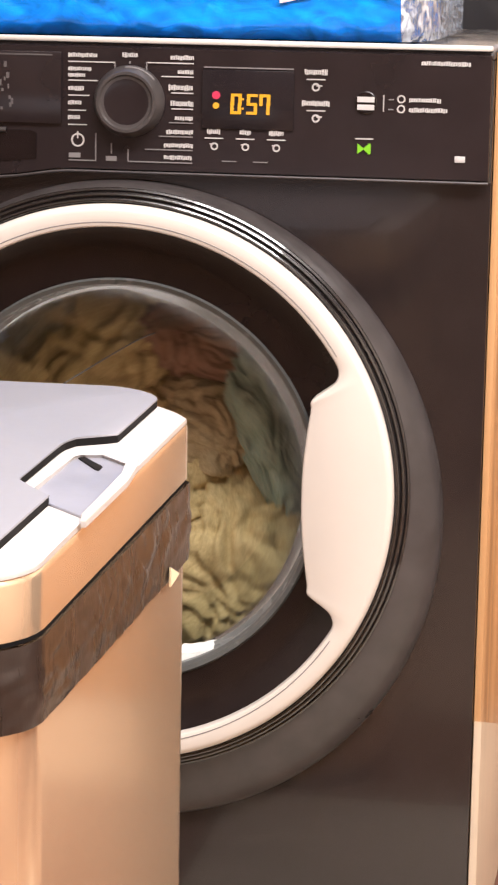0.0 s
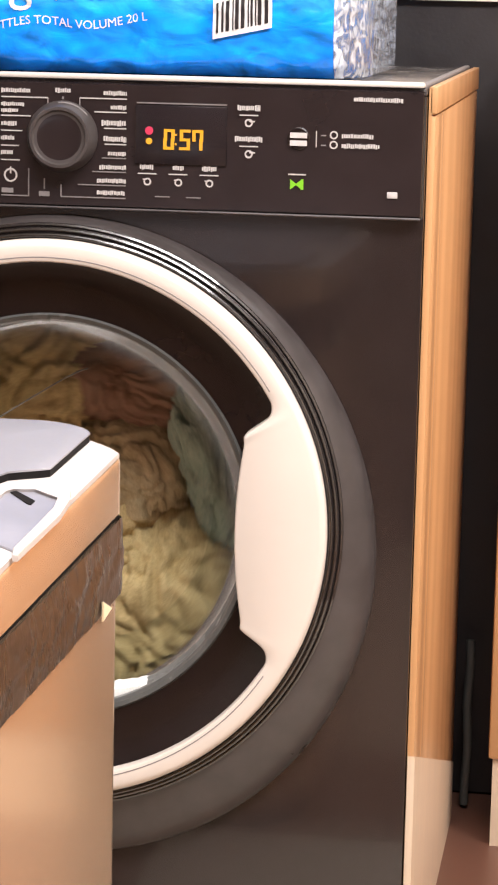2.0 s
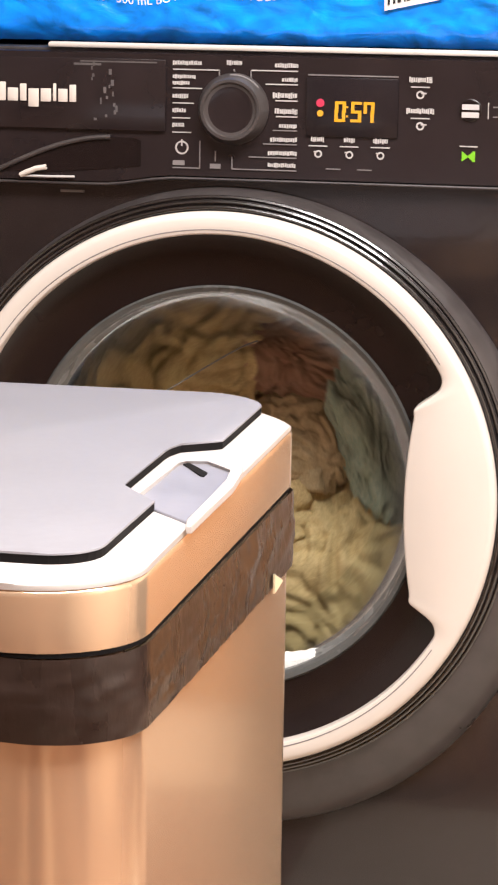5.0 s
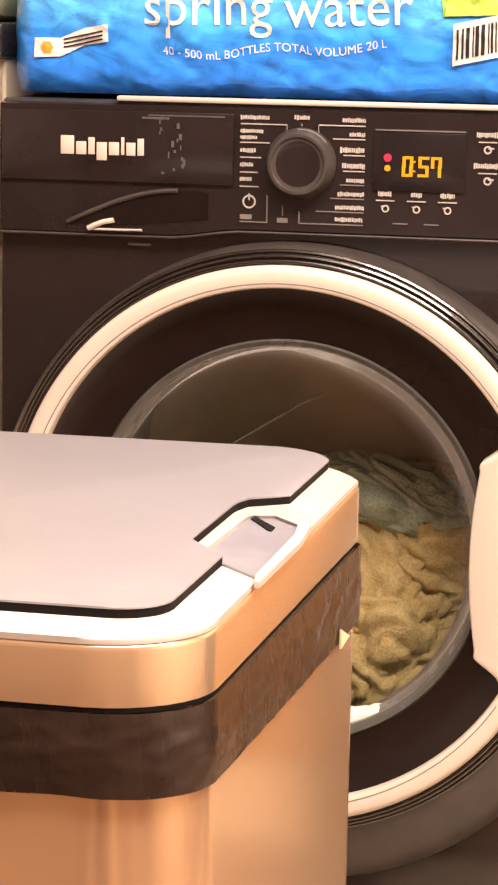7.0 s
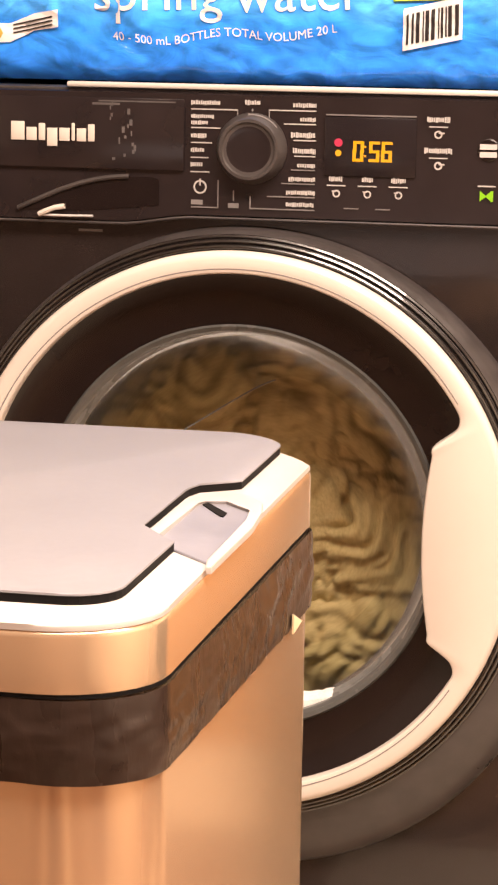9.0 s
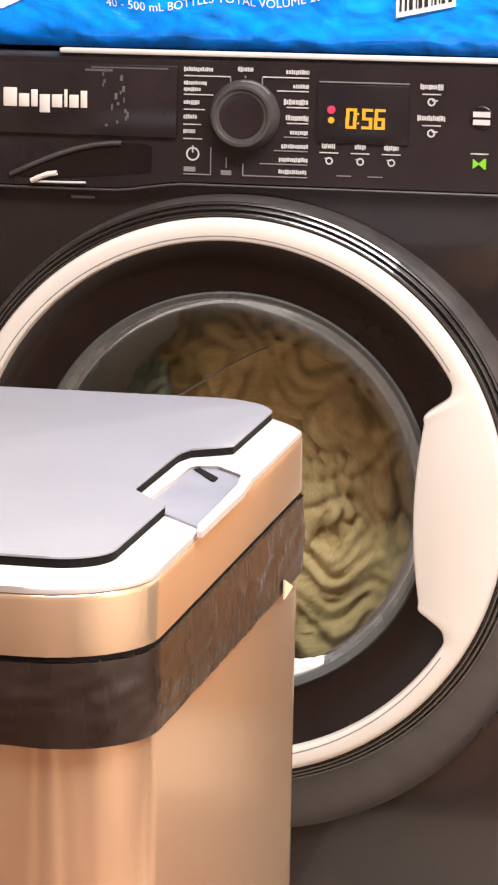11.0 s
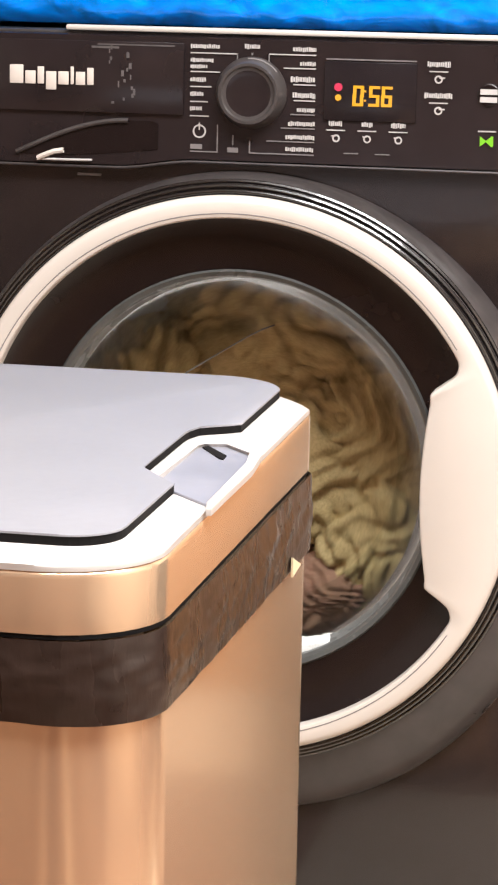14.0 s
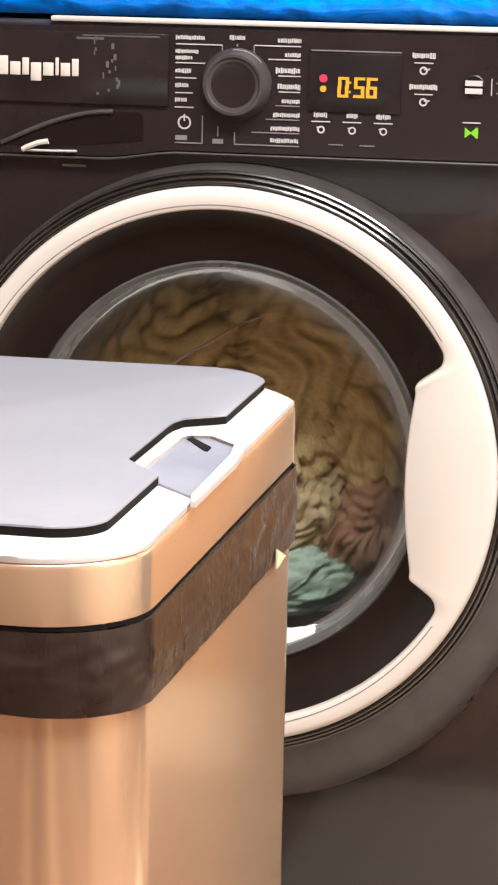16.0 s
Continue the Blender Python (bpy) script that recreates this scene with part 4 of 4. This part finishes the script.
def pack_front(x, z):
    """The y of the film's front: bottle bulges, wrinkles, rounded ends and edges."""
    u = (x - PX0) / (PX1 - PX0)
    v = (z - PZ0) / (PZ1 - PZ0)
    b = 0.004 * abs(math.sin(u * math.pi * 8.0)) * min(1, v * 4)
    w = 0.0035 * noise.noise(Vector((x * 22, 0, z * 30))) + 0.0018 * noise.noise(Vector((x * 60 + 4 * z * 20, 3, z * 60)))
    e = 0.03 * max(0, (abs(u - 0.5) - 0.45) / 0.05) ** 2 + 0.012 * max(0, (0.09 - v) / 0.09) ** 2 + 0.02 * max(0, (v - 0.88) / 0.12) ** 2
    e += 0.035 * max(0, (x - 0.214) / 0.022) ** 2
    if x > 0.214:
        w += 0.0008 * math.sin(z * 520) - 0.01 * ((x - 0.214) / 0.036) * (0.55 - v) * (1 if v < 0.55 else 0)
    return 0.010 - b - w + e


def bottle_pack():
    pk = empty("bottle_pack", PLACE[0], PLACE[1], PZ0)
    inv = Matrix.Translation((-PLACE[0], -PLACE[1], -PZ0))

    def film(name, x0, x1, material, label, nx):
        bm = bmesh.new()
        nz = 70
        grid = [[bm.verts.new((x0 + (x1 - x0) * i / nx, 0, PZ0 + (PZ1 - PZ0) * j / nz)) for i in range(nx + 1)] for j in range(nz + 1)]
        for row in grid:
            for v in row:
                v.co.y = pack_front(v.co.x, v.co.z)
        back = [[bm.verts.new((v.co.x, 0.36, v.co.z)) for v in row] for row in (grid[0], grid[-1])]
        for j in range(nz):
            for i in range(nx):
                bm.faces.new((grid[j][i], grid[j][i + 1], grid[j + 1][i + 1], grid[j + 1][i]))
        for i in range(nx):
            bm.faces.new((grid[0][i], grid[0][i + 1], back[0][i + 1], back[0][i]))
            bm.faces.new((grid[-1][i], grid[-1][i + 1], back[1][i + 1], back[1][i]))
        for i in (0, nx):
            col = [grid[j][i] for j in range(nz + 1)]
            bm.faces.new(col + [back[1][i], back[0][i]])
        bm.faces.new(back[0] + back[1][::-1])
        ob = part(name, bm, material, pk, label, True)
        ob.data.transform(inv)
        return ob

    film("film_wrap", PX0, 0.214, FILM, "crinkled blue printed shrink film", 150)
    film("film_end", 0.2145, PX1, CLEAR_FILM, "clear crinkled film end over the bottles", 24)

    def shift(ob):
        ob.data.transform(inv)
        return ob

    def words(txt, size, x, z, m, turn=0.0, span=None, arc=None, lift=0.0):
        return shift(text_mesh("lettering", txt, size, x, z, m, pk, lambda a, b: pack_front(a, b) - 0.0002 - 0.5 * lift, turn, span, arc))

    def patch(name, pts, m, lift=0.0022, label=""):
        return shift(flat_patch(name, pts, m, pk, pack_front, lift * 0.5 + 0.0006, label))

    def disc_pts(x, z, rx, rz, n=24):
        return [(x + rx * math.cos(2 * math.pi * i / n), z + rz * math.sin(2 * math.pi * i / n)) for i in range(n)]

    words("spring", 0.050, -0.1102, 0.9138, LABEL_WHITE, 0.022, span=0.117)
    words("water", 0.050, 0.0169, 0.9152, LABEL_WHITE, 0.040, span=0.114)
    words("40 - 500 mL BOTTLES TOTAL VOLUME 20 L", 0.0105, -0.0494, 0.8893, LABEL_WHITE, 0.05, span=0.202, arc=lambda a: 0.003 * math.cos(a * 60))
    def print_patch(name, pts, m, lift=0.0022):
        # the whole print sits a little off the pack's middle
        return patch(name, [(x + 0.005, z + 0.008) for x, z in pts], m, lift)

    # brand plate as plain shapes
    print_patch("brand_plate", [(-0.111, 0.9475), (0.003, 0.9465), (0.003, 0.9775), (-0.111, 0.9775)], LABEL_BLACK)
    for k in range(8):
        bx = -0.1035 + 0.01265 * k
        print_patch("brand_bar", [(bx, 0.962 - k * 0.0001), (bx + 0.0102, 0.962 - k * 0.0001), (bx + 0.0102, 0.974), (bx, 0.974)], LABEL_WHITE, 0.0085)
    print_patch("brand_bar", [(-0.1, 0.9505), (-0.02, 0.9505), (-0.02, 0.9565), (-0.1, 0.957)], LABEL_RED, 0.0065)
    # apple-shaped badge
    print_patch("badge_edge", disc_pts(-0.238, 0.9465, 0.0205, 0.0195), LABEL_GREEN)
    print_patch("badge", disc_pts(-0.238, 0.9465, 0.0178, 0.0168), LABEL_WHITE, 0.0035)
    print_patch("badge_leaf", disc_pts(-0.2475, 0.9655, 0.010, 0.0045, 12), LABEL_GREEN, 0.003)
    words("50%", 0.012, -0.232, 0.9505, LABEL_BLACK, 0.06, lift=0.0055)
    for z, w in ((0.9555, 0.014), (0.938, 0.018), (0.934, 0.012)):
        print_patch("print_line", [(-0.237 - w / 2, z), (-0.237 + w / 2, z + 0.001), (-0.237 + w / 2, z + 0.0025), (-0.237 - w / 2, z + 0.0015)], LABEL_BLACK, 0.005)
    # recycling strip
    print_patch("recycling_strip", [(-0.274, 0.8745), (-0.25, 0.8755), (-0.228, 0.886), (-0.205, 0.8895), (-0.205, 0.905), (-0.228, 0.901), (-0.25, 0.892), (-0.274, 0.892)], LABEL_WHITE)
    print_patch("recycling_mark", disc_pts(-0.262, 0.8835, 0.006, 0.006, 6), LABEL_GOLD, 0.0035)
    for z in (0.886, 0.8895, 0.893):
        print_patch("print_line", [(-0.247, z - 0.003), (-0.21, z + 0.005), (-0.21, z + 0.0065), (-0.247, z - 0.0015)], LABEL_BLACK, 0.004)
    # green count badge
    hill = [(0.095, 0.9165), (0.150, 0.9185), (0.150, 0.945)] + [(0.121 + 0.029 * math.cos(radians(a)), 0.940 + 0.021 * math.sin(radians(a))) for a in range(10, 181, 17)]
    print_patch("count_badge", hill, LABEL_GREEN)
    print_patch("count_band", [(0.0965, 0.917), (0.150, 0.919), (0.150, 0.9325), (0.122, 0.9335), (0.098, 0.9305)], LABEL_LIME, 0.0035)
    words("40", 0.022, 0.1225, 0.9400, LABEL_WHITE, lift=0.010)
    # barcode
    print_patch("barcode_label", [(0.1045, 0.8745), (0.1555, 0.8855), (0.1555, 0.9215), (0.1045, 0.9105)], LABEL_WHITE, 0.004)
    rnd = random.Random(11)
    x = 0.1075
    while x < 0.150:
        w = rnd.choice((0.0012, 0.002, 0.0032))
        k = (x - 0.1045) * 0.2157
        print_patch("barcode_bar", [(x, 0.879 + k), (x + w, 0.879 + k + w * 0.21), (x + w, 0.905 + k + w * 0.21), (x, 0.905 + k)], LABEL_BLACK, 0.0055)
        x += w + rnd.choice((0.0012, 0.0018, 0.0026))
    tagged(pk, "blue shrink-wrapped pack of water bottles lying on the machine", "bottle pack")


bottle_pack()

# ======== the bin ========


def lid_outline(inset, steps=8):
    return rounded(-0.241 + inset, 0.1580 - inset, -1.046 + inset, -0.503 - inset * 0.3, (max(0.01, 0.055 - inset * 0.5), max(0.02, 0.088 - inset * 1.5), 0.06, 0.055), steps, 0.65)


BIN_TURN = Matrix.Translation((0.158, -1.04, 0)) @ Matrix.Rotation(radians(0.93), 4, "Z") @ Matrix.Translation((-0.158, 1.04, 0))


def kitchen_bin():
    b = empty("kitchen_bin")
    part("body", prism_z(rounded(-0.238, 0.1560, -1.043, -0.506, (0.052, 0.085, 0.055, 0.052), 8, 0.65), 0.015, 0.592), BRUSHED, b, "brushed steel body", True)
    part("base_ring", prism_z(rounded(-0.232, 0.146, -1.034, -0.513, (0.05, 0.075, 0.05, 0.05)), 0.0, 0.015), GAP, b)
    rim = part("lid_rim", shell(lid_outline(0.0), lid_outline(0.036), 0.592, 0.624, 0.004), BRUSHED, b, "brushed steel lid rim", True)
    part("rim_top", prism_z(lid_outline(0.0008), 0.6235, 0.6268, 0.0012, 2), RIM, b, "pale rim round the lid", True)
    # lid panel with a notch for the latch, standing on a black gasket
    def panel(inset):
        o = rounded(-0.215 + inset, 0.1310 - inset, -1.004 + inset, -0.514 - inset, (0.028, 0.042, 0.05, 0.05), 8, 0.35)
        turn = next(i for i, (p, q) in enumerate(zip(o, o[1:])) if p[1] < -0.88 and q[1] > -0.67)
        i = inset
        notch = [(0.1310 - i, -0.8665 - i), (0.1295 - i, -0.8680 - i), (0.1055 - i, -0.8330 - i), (0.1040 - i, -0.829 - i), (0.1040 - i, -0.724 + i), (0.1048 - i, -0.714 + i), (0.1085 - i, -0.701 + i), (0.1135, -0.697 + i), (0.1255, -0.688 + i), (0.1310 - i, -0.683 + i)]
        return o[:turn + 1] + notch + o[turn + 1:]

    part("lid_panel", prism_z(panel(0.0), 0.6316, 0.6328, 0.0005, 2), LID_STEEL, b, "satin grey lid panel", True)
    part("lid_gasket", prism_z(panel(0.0003), 0.6266, 0.6316), GAP, b, "black lid gasket")
    # latch: a grey plate in an open white frame that laps over the rim's edge
    plate = [(0.1165, -0.741), (0.1165, -0.838), (0.1305, -0.868), (0.1565, -0.897), (0.1570, -0.789), (0.1540, -0.761), (0.1340, -0.736), (0.1195, -0.739)]
    part("latch", prism_z(plate[::-1], 0.6262, 0.6282, 0.0005, 1), LATCH_GREY, b, "grey push latch")
    arm = [(0.1085, -0.838), (0.1165, -0.841), (0.1168, -0.748), (0.1200, -0.741), (0.1335, -0.7375), (0.1525, -0.760), (0.1552, -0.789), (0.1556, -0.897), (0.1590, -0.914),
           (0.1620, -0.914), (0.1626, -0.806), (0.1596, -0.765), (0.1550, -0.738), (0.1445, -0.719), (0.1340, -0.708), (0.1240, -0.712), (0.1150, -0.722), (0.1090, -0.742)]
    part("latch_frame", prism_z(arm, 0.6262, 0.6302, 0.0009, 2), RIM, b, "white latch frame", True)
    part("latch_slot", prism_z([(0.1195, -0.7445), (0.1225, -0.7405), (0.1390, -0.766), (0.1392, -0.777), (0.1365, -0.775)], 0.6280, 0.6290), GAP, b)
    # black ring that stands for the shadow line between rim and liner
    seal = part("rim_shadow_gap", shell(rounded(-0.2405, 0.1576, -1.0456, -0.5040, (0.054, 0.088, 0.06, 0.054), 8, 0.65), rounded(-0.236, 0.153, -1.04, -0.51, (0.05, 0.08, 0.055, 0.05), 8, 0.65), 0.5895, 0.5925), GAP, b)
    for v in seal.data.vertices:
        v.co.z -= 0.012 * (v.co.y + 1.04)
    for v in rim.data.vertices:
        if v.co.z < 0.6:
            v.co.z -= 0.012 * (v.co.y + 1.04)
    b.matrix_world = BIN_TURN
    tagged(b, "brushed steel kitchen bin with a flat push-latch lid", "bin")
    # liner folded over the edge
    bm = bmesh.new()
    coarse = rounded(-0.2395, 0.1575, -1.0445, -0.5045, (0.053, 0.086, 0.058, 0.053), 24, 0.65)
    base = []
    for (ax, ay), (bx, by) in zip(coarse, coarse[1:] + coarse[:1]):
        k = max(1, int(math.hypot(bx - ax, by - ay) / 0.0035))
        base += [(ax + (bx - ax) * i / k, ay + (by - ay) * i / k) for i in range(k)]
    m = len(base)
    rows = 18
    rings = []
    for j in range(rows):
        k = j / (rows - 1)
        ring = []
        for i, (x, y) in enumerate(base):
            cx, cy = x + 0.043, y + 0.775
            d = Vector((cx, cy, 0)).normalized()
            along = x * 30 + y * 30
            fold = 0.0034 * noise.noise(Vector((along + k * 5, along * 0.3 - k * 3, k * 2.5))) + 0.003 * abs(noise.noise(Vector((along * 2.6 - k * 7, k * 4.0, 1.0)))) + 0.0012 * noise.noise(Vector((along * 6, k * 9, 2.0)))
            drop = 0.0435 + 0.018 * (y + 1.04) + 0.0012 * noise.noise(Vector((x * 7, y * 7, 5.0))) + 0.0006 * noise.noise(Vector((x * 40, y * 40, 5.0)))
            z = 0.5892 - 0.012 * (y + 1.04) - drop * k
            fold = 0.65 * fold * min(1, 0.25 + k * 1.8) * (1 - 0.6 * k) - 0.0022
            ring.append(bm.verts.new((x + d.x * (0.0045 + fold + 0.0015 * math.sin(math.pi * k)), y + d.y * (0.0045 + fold + 0.0015 * math.sin(math.pi * k)), z)))
        rings.append(ring)
    for a, c in zip(rings, rings[1:]):
        for i in range(m):
            bm.faces.new((a[i], a[(i + 1) % m], c[(i + 1) % m], c[i]))
    liner = part("bin_liner", bm, BAG_BROWN, None, "", True)
    tagged(liner, "dark brown plastic bin liner folded over the bin's edge", "bin liner")
    liner.matrix_world = BIN_TURN
    tab = bmesh.new()
    lo = [tab.verts.new(p) for p in ((0.1612, -0.668, 0.5455), (0.1604, -0.633, 0.5330), (0.1612, -0.667, 0.5325))]
    hi = [tab.verts.new((p.co.x + 0.0012, p.co.y, p.co.z)) for p in lo]
    tab.faces.new(lo)
    tab.faces.new(hi)
    for i in range(3):
        tab.faces.new((lo[i], lo[(i + 1) % 3], hi[(i + 1) % 3], hi[i]))
    part("tab", tab, CREAM, liner, "small cream corner tab")


kitchen_bin()


# out of view; added as a pale reflector for bin side and lower front
def floor_mat():
    ob = part("floor_mat", prism_z(rounded(0.0, 0.95, -0.47, -0.03, (0.05, 0.05, 0.05, 0.05)), 0.0005, 0.009, 0.003, 2), MAT_CLOTH, None, "", True)
    tagged(ob, "unseen pale floor mat, added to brighten reflections in front of the machine", "floor mat")


floor_mat()


def hose():
    ob = part("waste_hose", tube([(0.318 + 0.001 * math.sin(k * 0.5), 0.63, 0.20 - 0.0081 * k) for k in range(25)], 0.005, 12), HOSE, None, "", True)
    tagged(ob, "dark grey waste hose hanging beside the machine", "hose")


hose()

# ======== what moves ========
TURN = [(0.0, 18), (5.5, 1998), (5.9, 2125), (6.3, 2200), (6.79, 2230), (8.25, 2230), (8.45, 2208), (8.65, 2149), (9.29, 1890), (11.2, 1170),
        (12.33, 810), (13.36, 450), (14.42, 90), (16.0, -443)]


def turn_at(t):
    for (t0, a0), (t1, a1) in zip(TURN, TURN[1:]):
        if t <= t1:
            return a0 + (a1 - a0) * (t - t0) / (t1 - t0)
    return TURN[-1][1]


def settled(t):
    """1 while the laundry lies at the bottom, 0 while it tumbles."""
    a = min(1, max(0, (t - 5.9) / 0.9))
    b = min(1, max(0, (t - 8.25) / 0.4))
    k = a * (1 - b)
    return k * k * (3 - 2 * k)


def count_down():
    """The last digit goes from 7 to 6: three lit segments slide to the lower half."""
    h, w, lean = DIGIT_H, DIGIT_W, 0.06
    for k, dx, dz in ((1, -lean * h / 2, -h / 2), (2, -lean * h, -h), (3, -w - lean * h / 2, -h / 2)):
        a, b = pose(0, 0, 0), pose(dx, 0, dz)
        walk(LAST_DIGIT[k], [(0.0, a), (8.53, a), (8.6, b), (16.0, b)])


def motions():
    count_down()
    times = [k * 4 / 30 for k in range(121)]
    walk(drum, [(t, pose(CX, 0, CZ, 0, -turn_at(t), 0)) for t in times])
    for i, (ob, row) in enumerate(zip(CLOTHES, LAUNDRY)):
        r, ang, depth, sx, sz, sd = row[4:]
        rows = []
        for t in times:
            th = turn_at(t)
            a = radians(ang + th - 90)
            k = settled(t)
            x, z = r * math.cos(a), r * math.sin(a) - 0.02
            wob = 0.006 * math.sin(t * 5.1 + i * 2.1)
            x, z, y = x + wob, z + 0.006 * math.cos(t * 4.3 + i), depth
            x, z, y = x + (sx - x) * k, z + (sz - z) * k, y + (sd - y) * k
            rows.append((t, pose(CX + x, y, CZ + z, 0, -(th - 90 + (ang - 90 if i else 0)), 0)))
        walk(ob, rows)


motions()
